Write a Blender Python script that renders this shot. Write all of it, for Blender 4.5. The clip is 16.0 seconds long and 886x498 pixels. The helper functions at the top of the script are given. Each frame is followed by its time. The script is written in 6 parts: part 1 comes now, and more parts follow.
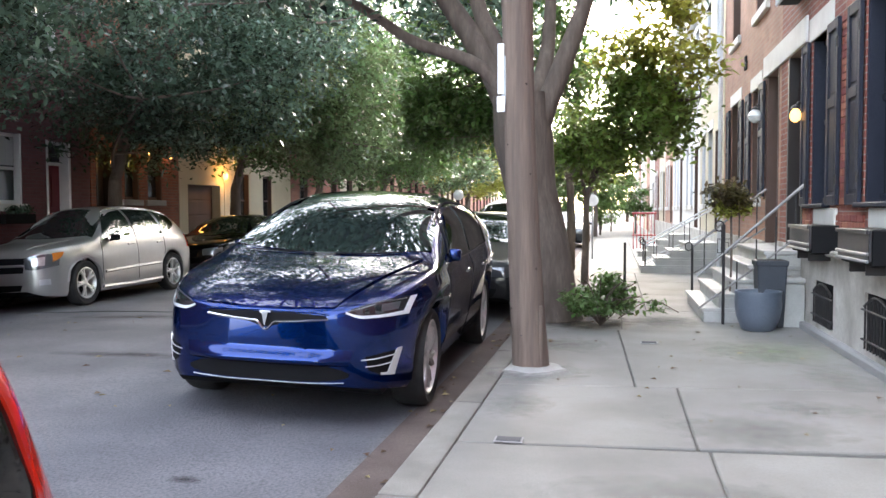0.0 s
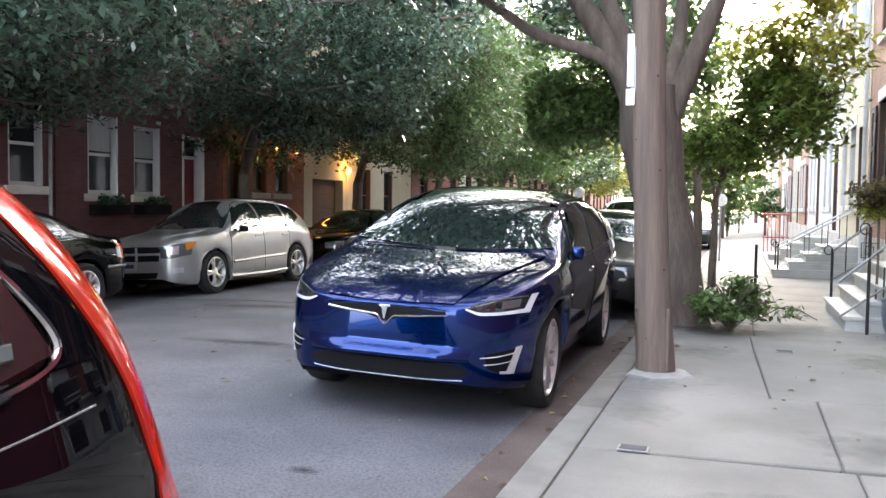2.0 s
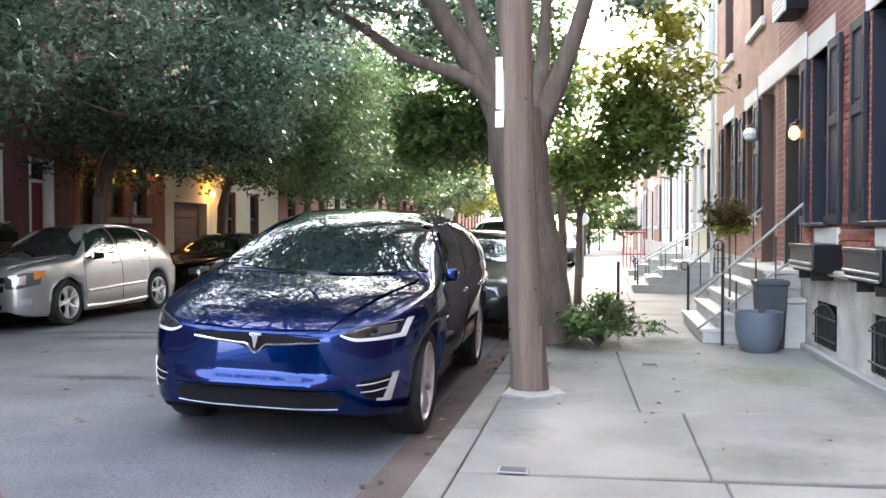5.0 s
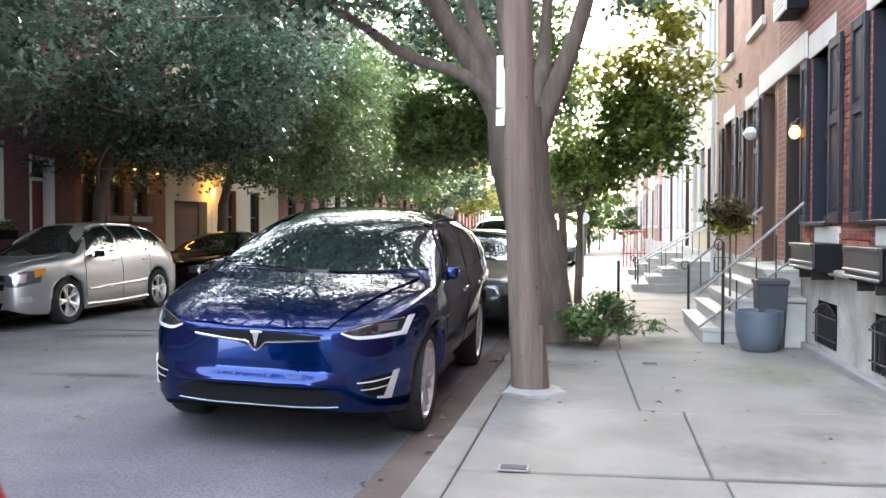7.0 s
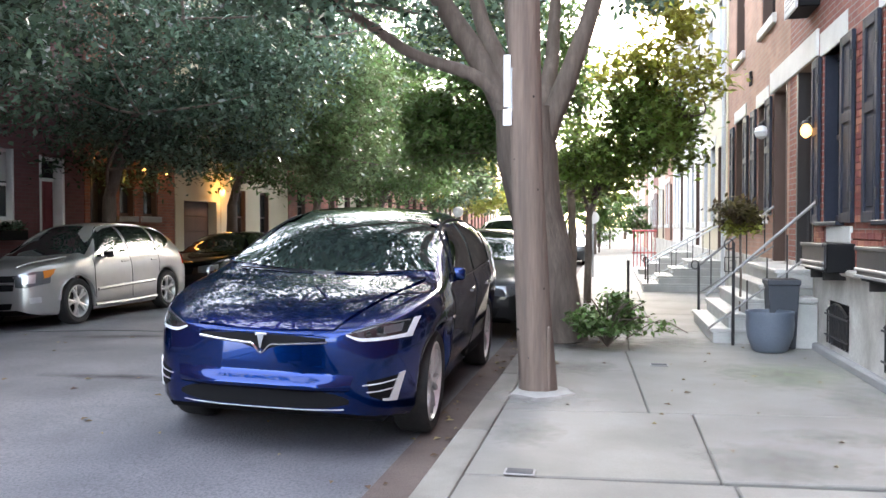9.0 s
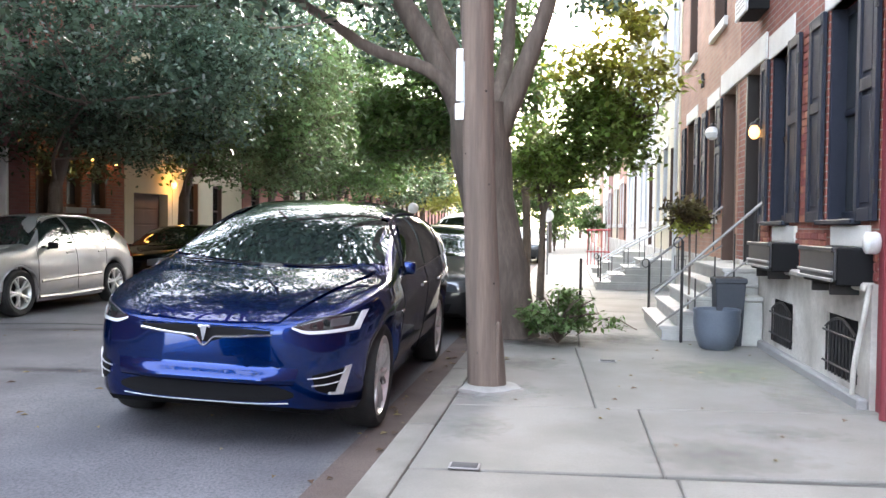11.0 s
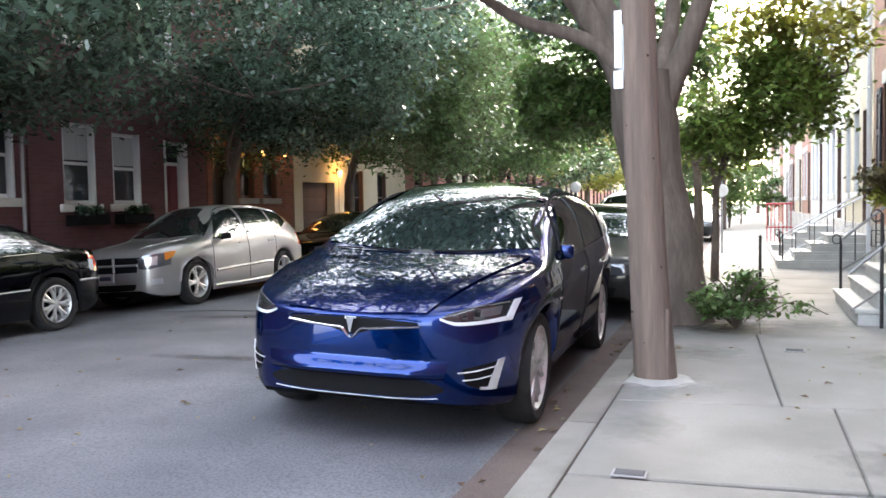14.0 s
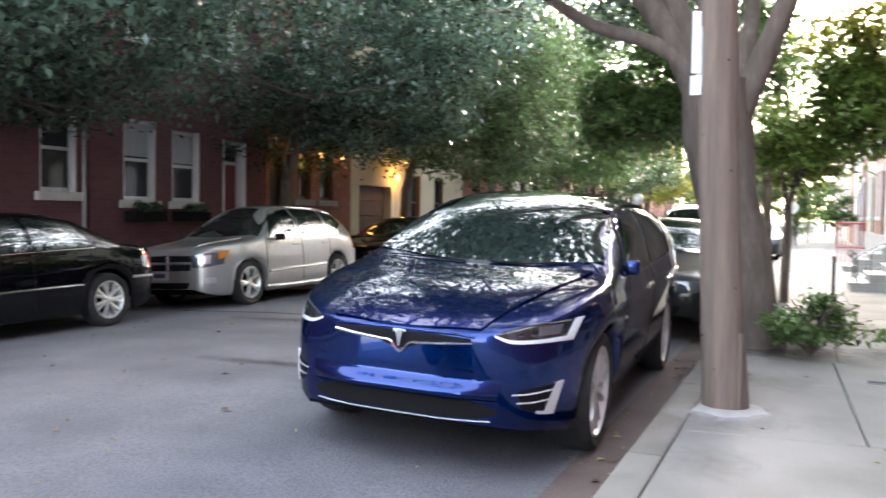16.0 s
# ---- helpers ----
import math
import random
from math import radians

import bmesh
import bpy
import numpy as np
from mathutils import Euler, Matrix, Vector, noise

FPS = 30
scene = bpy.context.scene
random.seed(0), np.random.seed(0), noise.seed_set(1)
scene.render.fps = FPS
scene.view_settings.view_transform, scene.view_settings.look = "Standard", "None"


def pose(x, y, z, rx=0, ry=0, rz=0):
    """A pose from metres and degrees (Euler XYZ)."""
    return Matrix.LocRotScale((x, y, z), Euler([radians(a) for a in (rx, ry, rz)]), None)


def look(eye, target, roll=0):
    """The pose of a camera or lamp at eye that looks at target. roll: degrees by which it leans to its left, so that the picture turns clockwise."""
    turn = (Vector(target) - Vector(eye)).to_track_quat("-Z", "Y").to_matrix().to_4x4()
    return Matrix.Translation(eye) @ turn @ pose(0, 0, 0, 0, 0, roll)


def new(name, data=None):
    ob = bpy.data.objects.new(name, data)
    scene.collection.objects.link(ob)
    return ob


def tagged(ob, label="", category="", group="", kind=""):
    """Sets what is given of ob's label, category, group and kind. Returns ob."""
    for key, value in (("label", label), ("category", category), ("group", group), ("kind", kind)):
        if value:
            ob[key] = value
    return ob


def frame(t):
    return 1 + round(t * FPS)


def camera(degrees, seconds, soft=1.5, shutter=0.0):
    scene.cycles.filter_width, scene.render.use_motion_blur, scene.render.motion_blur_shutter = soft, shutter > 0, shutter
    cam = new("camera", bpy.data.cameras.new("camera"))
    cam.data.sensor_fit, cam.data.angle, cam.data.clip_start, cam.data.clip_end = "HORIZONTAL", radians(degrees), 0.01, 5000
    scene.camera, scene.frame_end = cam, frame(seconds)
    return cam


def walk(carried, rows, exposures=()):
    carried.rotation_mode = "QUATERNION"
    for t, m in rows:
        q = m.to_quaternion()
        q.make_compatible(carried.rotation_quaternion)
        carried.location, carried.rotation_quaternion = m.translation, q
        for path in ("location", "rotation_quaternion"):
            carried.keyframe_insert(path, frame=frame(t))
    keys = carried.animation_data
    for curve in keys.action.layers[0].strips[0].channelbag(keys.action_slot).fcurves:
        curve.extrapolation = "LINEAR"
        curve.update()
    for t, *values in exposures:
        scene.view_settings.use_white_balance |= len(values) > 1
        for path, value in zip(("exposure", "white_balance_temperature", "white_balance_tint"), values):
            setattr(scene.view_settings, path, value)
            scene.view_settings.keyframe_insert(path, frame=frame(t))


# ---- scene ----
cam = camera(56.3, 16.0, shutter=0.5)
PATH = [
    (0, (0.036, 0.371, 1.453), (-0.37, 2.327, 1.362), -0.2),
    (0.5, (0.029, 0.365, 1.451), (-0.397, 2.316, 1.348), -1.2),
    (1, (0.02, 0.36, 1.455), (-0.455, 2.301, 1.359), -2.2),
    (1.5, (-0.017, 0.397, 1.466), (-0.53, 2.329, 1.384), -1.6),
    (2, (-0.031, 0.493, 1.44), (-0.708, 2.372, 1.341), 0.7),
    (2.5, (-0.098, 0.516, 1.428), (-0.651, 2.437, 1.354), 1.2),
    (3, (-0.09, 0.526, 1.439), (-0.549, 2.472, 1.372), 0.7),
    (3.2, (-0.077, 0.546, 1.435), (-0.474, 2.505, 1.376), 0.7),
    (5.3, (-0.089, 0.583, 1.45), (-0.464, 2.548, 1.409), -0.1),
    (5.5, (-0.087, 0.577, 1.45), (-0.455, 2.543, 1.438), 0.7),
    (6, (-0.091, 0.57, 1.446), (-0.441, 2.539, 1.422), 1.1),
    (6.5, (-0.09, 0.565, 1.43), (-0.46, 2.53, 1.402), 0.9),
    (7, (-0.092, 0.579, 1.442), (-0.467, 2.543, 1.394), -0.0),
    (7.5, (-0.081, 0.587, 1.438), (-0.463, 2.55, 1.404), 0.0),
    (8, (-0.087, 0.583, 1.441), (-0.472, 2.545, 1.4), -0.3),
    (8.2, (-0.077, 0.59, 1.447), (-0.467, 2.552, 1.408), -0.4),
    (10.3, (-0.07, 0.662, 1.455), (-0.468, 2.621, 1.382), 0.8),
    (10.5, (-0.062, 0.631, 1.427), (-0.433, 2.595, 1.384), 1.1),
    (11, (-0.027, 0.676, 1.424), (-0.324, 2.653, 1.369), 0.7),
    (11.5, (-0.011, 0.731, 1.426), (-0.348, 2.701, 1.373), 0.4),
    (12, (0.033, 0.781, 1.436), (-0.338, 2.743, 1.309), 0.1),
    (12.5, (-0.03, 0.836, 1.428), (-0.415, 2.795, 1.316), 1.5),
    (13, (-0.074, 0.867, 1.423), (-0.471, 2.827, 1.358), 1.7),
    (13.5, (-0.07, 0.968, 1.417), (-0.609, 2.891, 1.318), 0.2),
    (14, (-0.037, 1.078, 1.431), (-0.72, 2.955, 1.332), -1.1),
    (14.5, (-0.045, 1.124, 1.445), (-0.752, 2.993, 1.361), -0.6),
    (15, (-0.117, 1.185, 1.441), (-0.811, 3.06, 1.382), -0.7),
    (15.5, (-0.174, 1.241, 1.44), (-0.844, 3.123, 1.354), -0.4),
    (16, (-0.165, 1.376, 1.436), (-0.971, 3.204, 1.354), 0.8),
]
walk(cam, [(t, look(eye, target, roll)) for t, eye, target, roll in PATH], [(0, 2.79, 6600, 11), (1.5, 2.83, 6600, 11), (3.5, 2.95, 6600, 11), (16, 2.97, 6600, 11)])

world = bpy.data.worlds.new("world")
scene.world = world
world.use_nodes = True
sky = world.node_tree.nodes.new("ShaderNodeTexSky")
sky.sky_type, sky.sun_disc = "NISHITA", False
sky.sun_elevation, sky.sun_rotation = radians(24), radians(8)
sky.air_density, sky.dust_density = 1.0, 2.0
haze = world.node_tree.nodes.new("ShaderNodeMix")
haze.data_type, haze.blend_type = "RGBA", "ADD"
haze.inputs[0].default_value = 1.0
haze.inputs[7].default_value = (3.4, 3.5, 3.7, 1)
world.node_tree.links.new(sky.outputs[0], haze.inputs[6])
world.node_tree.links.new(haze.outputs[2], world.node_tree.nodes["Background"].inputs[0])
world.node_tree.nodes["Background"].inputs[1].default_value = 0.15

sun_data = bpy.data.lights.new("sun", "SUN")
sun_data.energy, sun_data.angle, sun_data.color = 0.8, radians(14), (1, 0.93, 0.84)
sun = new("sun", sun_data)
sun.matrix_world = look((2, 20, 12), (0, 0, 2))


# ---------------------------------------------------------------- materials
def mat(name, base, rough=0.7, metal=0.0, alt=None, scale=6.0, amount=0.5, fine=60.0, fine_amount=0.25, bump=0.15,
        coat=0.0, coat_ior=1.52, spec=0.5, emit=None, power=0.0, island=0.0, rand=0.0, translucent=0.0, stretch=None):
    """Base colour varied by coarse stains and fine grain, with a fine relief."""
    m = bpy.data.materials.new(name)
    m.use_nodes = True
    nt = m.node_tree
    n, l = nt.nodes, nt.links
    p = n["Principled BSDF"]
    p.inputs["Roughness"].default_value = rough
    p.inputs["Metallic"].default_value = metal
    p.inputs["Specular IOR Level"].default_value = spec
    p.inputs["Coat Weight"].default_value = coat
    p.inputs["Coat Roughness"].default_value = 0.02
    p.inputs["Coat IOR"].default_value = coat_ior
    alt = alt or tuple(c * 0.6 for c in base)
    co = n.new("ShaderNodeTexCoord")
    vec = co.outputs["Object"]
    if stretch:
        mp = n.new("ShaderNodeMapping")
        mp.inputs["Scale"].default_value = stretch
        l.new(vec, mp.inputs[0])
        vec = mp.outputs[0]

    def noise_tex(s, detail):
        t = n.new("ShaderNodeTexNoise")
        t.inputs["Scale"].default_value, t.inputs["Detail"].default_value = s, detail
        l.new(vec, t.inputs["Vector"])
        return t.outputs["Fac"]

    def ramp(f, lo, hi):
        r = n.new("ShaderNodeMapRange")
        r.inputs[1].default_value, r.inputs[2].default_value, r.inputs[4].default_value = lo, hi, 1.0
        l.new(f, r.inputs[0])
        return r.outputs[0]

    def mix(f, a, b, amt):
        x = n.new("ShaderNodeMix")
        x.data_type = "RGBA"
        k = n.new("ShaderNodeMath")
        k.operation = "MULTIPLY"
        l.new(f, k.inputs[0])
        k.inputs[1].default_value = amt
        l.new(k.outputs[0], x.inputs[0])
        for s, v in ((x.inputs[6], a), (x.inputs[7], b)):
            if isinstance(v, tuple):
                s.default_value = (*v, 1)
            else:
                l.new(v, s)
        return x.outputs[2]

    col = mix(ramp(noise_tex(scale, 4), 0.35, 0.7), tuple(base), tuple(alt), amount)
    grain = noise_tex(fine, 3)
    col = mix(ramp(grain, 0.4, 0.75), col, tuple(c * 0.55 for c in base), fine_amount)
    if island or rand:
        g = n.new("ShaderNodeNewGeometry").outputs["Random Per Island"] if island else n.new("ShaderNodeObjectInfo").outputs["Random"]
        h = n.new("ShaderNodeHueSaturation")
        r = n.new("ShaderNodeMapRange")
        v = island or rand
        r.inputs[3].default_value, r.inputs[4].default_value = 1 - v, 1 + v
        l.new(g, r.inputs[0])
        l.new(r.outputs[0], h.inputs["Value"])
        r2 = n.new("ShaderNodeMapRange")
        r2.inputs[3].default_value, r2.inputs[4].default_value = 0.5 - 0.05 * v, 0.5 + 0.05 * v
        l.new(g, r2.inputs[0])
        l.new(r2.outputs[0], h.inputs["Hue"])
        l.new(col, h.inputs["Color"])
        col = h.outputs[0]
    l.new(col, p.inputs["Base Color"])
    if bump:
        b = n.new("ShaderNodeBump")
        b.inputs["Strength"].default_value, b.inputs["Distance"].default_value = bump, 0.01
        l.new(grain, b.inputs["Height"])
        l.new(b.outputs[0], p.inputs["Normal"])
    if emit:
        p.inputs["Emission Color"].default_value = (*emit, 1)
        p.inputs["Emission Strength"].default_value = power
    if translucent:
        t = n.new("ShaderNodeBsdfTranslucent")
        l.new(col, t.inputs[0])
        ms = n.new("ShaderNodeMixShader")
        ms.inputs[0].default_value = translucent
        l.new(p.outputs[0], ms.inputs[1])
        l.new(t.outputs[0], ms.inputs[2])
        l.new(ms.outputs[0], n["Material Output"].inputs[0])
    return m


def brick_mat(name, a, b, mortar, rough=0.85):
    """Brick courses of real size for walls that stand in the y-z plane."""
    m = mat(name, a, rough)
    nt = m.node_tree
    n, l = nt.nodes, nt.links
    p = n["Principled BSDF"]
    co = n.new("ShaderNodeTexCoord")
    sep = n.new("ShaderNodeSeparateXYZ")
    l.new(co.outputs["Object"], sep.inputs[0])
    com = n.new("ShaderNodeCombineXYZ")
    l.new(sep.outputs[1], com.inputs[0])
    l.new(sep.outputs[2], com.inputs[1])
    t = n.new("ShaderNodeTexBrick")
    l.new(com.outputs[0], t.inputs["Vector"])
    t.inputs["Color1"].default_value, t.inputs["Color2"].default_value, t.inputs["Mortar"].default_value = (*a, 1), (*b, 1), (*mortar, 1)
    t.inputs["Scale"].default_value, t.inputs["Brick Width"].default_value, t.inputs["Row Height"].default_value = 1, 0.21, 0.072
    t.inputs["Mortar Size"].default_value = 0.006
    ns = n.new("ShaderNodeTexNoise")
    ns.inputs["Scale"].default_value, ns.inputs["Detail"].default_value = 1.3, 6
    l.new(co.outputs["Object"], ns.inputs["Vector"])
    x = n.new("ShaderNodeMix")
    x.data_type, x.blend_type = "RGBA", "MULTIPLY"
    x.inputs[0].default_value = 0.6
    l.new(t.outputs["Color"], x.inputs[6])
    l.new(ns.outputs["Color"], x.inputs[7])
    hs = n.new("ShaderNodeHueSaturation")
    hs.inputs["Saturation"].default_value, hs.inputs["Value"].default_value = 0.0, 1.6
    l.new(ns.outputs["Color"], hs.inputs["Color"])
    l.new(hs.outputs[0], x.inputs[7])
    l.new(x.outputs[2], p.inputs["Base Color"])
    bp = n.new("ShaderNodeBump")
    bp.inputs["Strength"].default_value, bp.inputs["Distance"].default_value, bp.invert = 0.6, 0.006, True
    l.new(t.outputs["Fac"], bp.inputs["Height"])
    l.new(bp.outputs[0], p.inputs["Normal"])
    return m


def fade_mat(name, base, alt, rx, ry, strength):
    """A stain that fades out towards a ragged edge, round the object's origin."""
    m = mat(name, base, 0.9, alt=alt, scale=3, amount=0.8, fine=60, fine_amount=0.3, bump=0.2)
    nt = m.node_tree
    n, l = nt.nodes, nt.links
    co = n.new("ShaderNodeTexCoord")
    mp = n.new("ShaderNodeMapping")
    mp.inputs["Scale"].default_value = (1 / rx, 1 / ry, 1)
    l.new(co.outputs["Object"], mp.inputs[0])
    le = n.new("ShaderNodeVectorMath")
    le.operation = "LENGTH"
    l.new(mp.outputs[0], le.inputs[0])
    ns = n.new("ShaderNodeTexNoise")
    ns.inputs["Scale"].default_value, ns.inputs["Detail"].default_value = 5 / max(rx, ry), 5
    l.new(co.outputs["Object"], ns.inputs["Vector"])
    ad = n.new("ShaderNodeMath")
    ad.operation = "MULTIPLY_ADD"
    l.new(ns.outputs["Fac"], ad.inputs[0])
    ad.inputs[1].default_value = 1.1
    l.new(le.outputs["Value"], ad.inputs[2])
    r = n.new("ShaderNodeMapRange")
    r.inputs[1].default_value, r.inputs[2].default_value, r.inputs[3].default_value, r.inputs[4].default_value = 0.5, 1.4, strength, 0.0
    l.new(ad.outputs[0], r.inputs[0])
    l.new(r.outputs[0], n["Principled BSDF"].inputs["Alpha"])
    return m


M = {}
M["asphalt"] = mat("asphalt", (0.106, 0.108, 0.121), 0.82, alt=(0.195, 0.196, 0.21), scale=0.8, amount=1.0, fine=55, fine_amount=0.75, bump=0.8)
M["gutter"] = mat("gutter_dirt", (0.132, 0.102, 0.09), 0.95, alt=(0.083, 0.062, 0.054), scale=3, amount=0.9, fine=70, fine_amount=0.6, bump=0.6)
M["patch"] = mat("asphalt_patch", (0.085, 0.085, 0.09), 0.9, alt=(0.06, 0.06, 0.065), scale=2, amount=0.8, fine=140, fine_amount=0.5, bump=0.4)
M["concrete"] = mat("pavement_concrete", (0.28, 0.268, 0.244), 0.88, alt=(0.18, 0.172, 0.154), scale=1.3, amount=0.9, fine=90, fine_amount=0.3, bump=0.2, rand=0.06)
M["cement"] = mat("pale_cement", (0.40, 0.39, 0.365), 0.9, alt=(0.26, 0.25, 0.23), scale=9, fine=60, bump=0.5)
M["joint"] = mat("joint_dirt", (0.15, 0.145, 0.13), 0.95, bump=0.3)
M["kerb"] = mat("kerb_granite", (0.255, 0.24, 0.215), 0.85, alt=(0.13, 0.12, 0.105), scale=2.5, amount=0.8, fine=120, fine_amount=0.5, bump=0.4, rand=0.1)
M["brick"] = brick_mat("red_brickwork", (0.30, 0.105, 0.075), (0.235, 0.075, 0.055), (0.30, 0.24, 0.21))
M["brick_b"] = brick_mat("salmon_brickwork", (0.44, 0.23, 0.155), (0.385, 0.195, 0.13), (0.41, 0.27, 0.21))
M["brick_m"] = brick_mat("maroon_brickwork", (0.165, 0.066, 0.072), (0.135, 0.053, 0.06), (0.13, 0.08, 0.085))
M["brick_o"] = brick_mat("orange_brickwork", (0.27, 0.095, 0.06), (0.21, 0.07, 0.05), (0.2, 0.15, 0.12))
M["brick_one"] = mat("single_brick", (0.31, 0.10, 0.07), 0.85, alt=(0.2, 0.06, 0.05), scale=8, fine=90, bump=0.4, rand=0.3)
M["mortar"] = mat("mortar", (0.33, 0.26, 0.23), 0.95, bump=0.3)
M["red_paint"] = mat("red_painted_masonry", (0.22, 0.035, 0.045), 0.55, alt=(0.16, 0.03, 0.04), scale=3, fine=50, bump=0.3)
M["cream"] = mat("cream_stucco", (0.62, 0.55, 0.40), 0.85, alt=(0.5, 0.43, 0.3), scale=1.5, fine=60, bump=0.2)
M["white_wall"] = mat("white_stucco", (0.78, 0.76, 0.72), 0.85, alt=(0.66, 0.62, 0.58), scale=1.5, fine=60, fine_amount=0.15, bump=0.2)
M["marble"] = mat("weathered_marble", (0.52, 0.51, 0.48), 0.6, alt=(0.33, 0.32, 0.30), scale=2.6, amount=0.7, fine=45, fine_amount=0.25, bump=0.2)
M["stone"] = mat("stained_white_stone", (0.66, 0.63, 0.58), 0.8, alt=(0.30, 0.26, 0.22), scale=2.4, amount=0.9, fine=30, fine_amount=0.4, bump=0.3)
M["stone_dark"] = mat("grey_base_stone", (0.34, 0.33, 0.32), 0.85, alt=(0.2, 0.2, 0.2), scale=2, bump=0.3)
M["lintel"] = mat("lintel_marble", (0.68, 0.66, 0.62), 0.65, alt=(0.5, 0.47, 0.43), scale=3, bump=0.15)
M["shutter"] = mat("navy_shutter_paint", (0.018, 0.021, 0.034), 0.6, spec=0.25, alt=(0.028, 0.032, 0.048), scale=4, fine=50, bump=0.12)
M["brown_wood"] = mat("brown_door_wood", (0.10, 0.055, 0.04), 0.6, alt=(0.06, 0.035, 0.025), scale=3, fine=40, bump=0.2, stretch=(1, 1, 0.15))
M["dark_door"] = mat("dark_door_paint", (0.018, 0.014, 0.014), 0.45, bump=0.1)
M["white_paint"] = mat("white_frame_paint", (0.72, 0.73, 0.74), 0.5, alt=(0.6, 0.6, 0.6), scale=5, fine=40, fine_amount=0.12, bump=0.05)
M["pane"] = mat("window_glass", (0.025, 0.03, 0.036), 0.04, alt=(0.03, 0.035, 0.04), spec=0.5, fine_amount=0, bump=0)
M["curtain"] = mat("pale_curtain", (0.45, 0.47, 0.48), 0.9, alt=(0.34, 0.36, 0.37), scale=4, stretch=(1, 6, 0.3), bump=0.2)
M["iron"] = mat("wrought_iron", (0.02, 0.02, 0.022), 0.5, 0.3, alt=(0.05, 0.035, 0.03), scale=12, fine=80, bump=0.2)
M["grey_rail"] = mat("worn_grey_rail", (0.28, 0.27, 0.26), 0.45, 0.6, alt=(0.12, 0.1, 0.09), scale=9, fine=80, bump=0.2)
M["zinc"] = mat("galvanised_metal", (0.36, 0.37, 0.38), 0.45, 0.6, alt=(0.24, 0.25, 0.26), scale=6, fine=50, bump=0.08)
M["box_front"] = mat("dull_grey_metal", (0.06, 0.06, 0.064), 0.45, 0.3, alt=(0.035, 0.035, 0.038), scale=6, fine=50, bump=0.08)
M["black_box"] = mat("black_planter_metal", (0.007, 0.007, 0.008), 0.7, spec=0.2, bump=0.1)
M["glaze"] = mat("blue_grey_glaze", (0.10, 0.12, 0.155), 0.4, alt=(0.14, 0.158, 0.185), scale=4, fine=50, bump=0.08)
M["pot_dark"] = mat("charcoal_pot", (0.032, 0.038, 0.05), 0.55, alt=(0.05, 0.055, 0.065), scale=5, bump=0.1)
M["soil"] = mat("soil", (0.045, 0.033, 0.025), 0.95, scale=15, fine=60, bump=0.8)
M["bark"] = mat("tree_bark", (0.165, 0.128, 0.104), 0.9, alt=(0.085, 0.066, 0.054), scale=9, amount=0.9, fine=35, fine_amount=0.6, bump=0.9, stretch=(1, 1, 0.25))
M["pole"] = mat("weathered_pole_wood", (0.205, 0.15, 0.12), 0.9, alt=(0.115, 0.088, 0.074), scale=14, amount=0.8, fine=60, fine_amount=0.5, bump=0.8, stretch=(1, 1, 0.07))
M["leaf"] = mat("dark_green_leaves", (0.115, 0.178, 0.118), 0.22, spec=1.0, coat=0.7, alt=(0.055, 0.106, 0.075), scale=0.8, amount=0.8, fine_amount=0, bump=0, island=0.8, translucent=0.5)
M["leaf_b"] = mat("mid_green_leaves", (0.11, 0.18, 0.045), 0.45, alt=(0.07, 0.13, 0.04), scale=0.9, amount=0.8, fine_amount=0, bump=0, island=0.5, translucent=0.4)
# yellow of some leaves, and sunlight painted into the young tree's top sprays
M["leaf_y"] = mat("yellow_and_sunlit_leaves", (0.34, 0.32, 0.06), 0.5, alt=(0.20, 0.24, 0.05), scale=0.9, amount=0.8, fine_amount=0, bump=0, island=0.5, translucent=0.55)
M["leaf_l"] = mat("light_green_leaves", (0.21, 0.28, 0.065), 0.4, alt=(0.11, 0.17, 0.04), scale=0.9, amount=0.8, fine_amount=0, bump=0, island=0.6, translucent=0.55)
# paler copy of leaf, with sunlight put into its colour
M["leaf_p"] = mat("sunlit_pale_green_leaves", (0.165, 0.225, 0.10), 0.25, spec=0.9, coat=0.5, alt=(0.085, 0.145, 0.055), scale=0.9, amount=0.8, fine_amount=0, bump=0, island=0.6, translucent=0.5)
M["leaf_r"] = mat("russet_leaves", (0.09, 0.085, 0.03), 0.5, alt=(0.12, 0.06, 0.035), scale=3, amount=0.8, fine_amount=0, bump=0, island=0.5, translucent=0.35)
M["blue_paint"] = mat("deep_blue_metallic_paint", (0.001, 0.020, 0.122), 0.22, 0.85, alt=(0.001, 0.018, 0.112), fine_amount=0, bump=0, coat=0.8, coat_ior=1.48)
M["blue_paint"].node_tree.nodes["Principled BSDF"].inputs["Specular Tint"].default_value = (0.01, 0.03, 0.16, 1)
M["silver_paint"] = mat("silver_metallic_paint", (0.50, 0.49, 0.475), 0.3, 0.65, alt=(0.45, 0.44, 0.425), fine_amount=0, bump=0, coat=0.8)
M["black_paint"] = mat("black_gloss_paint", (0.003, 0.0032, 0.005), 0.5, 0.0, spec=0.0, fine_amount=0, bump=0, coat=0.75)
M["grey_paint"] = mat("charcoal_gloss_paint", (0.012, 0.014, 0.016), 0.35, 0.1, spec=0.3, fine_amount=0, bump=0, coat=0.6)
M["white_car"] = mat("white_gloss_paint", (0.75, 0.75, 0.74), 0.3, fine_amount=0.05, bump=0, coat=0.8)
M["car_glass"] = mat("dark_car_glass", (0.012, 0.018, 0.018), 0.02, fine_amount=0, bump=0, spec=0.9, coat=1.0)
M["tint_glass"] = mat("tinted_side_glass", (0.006, 0.008, 0.008), 0.03, fine_amount=0, bump=0, spec=0.45)
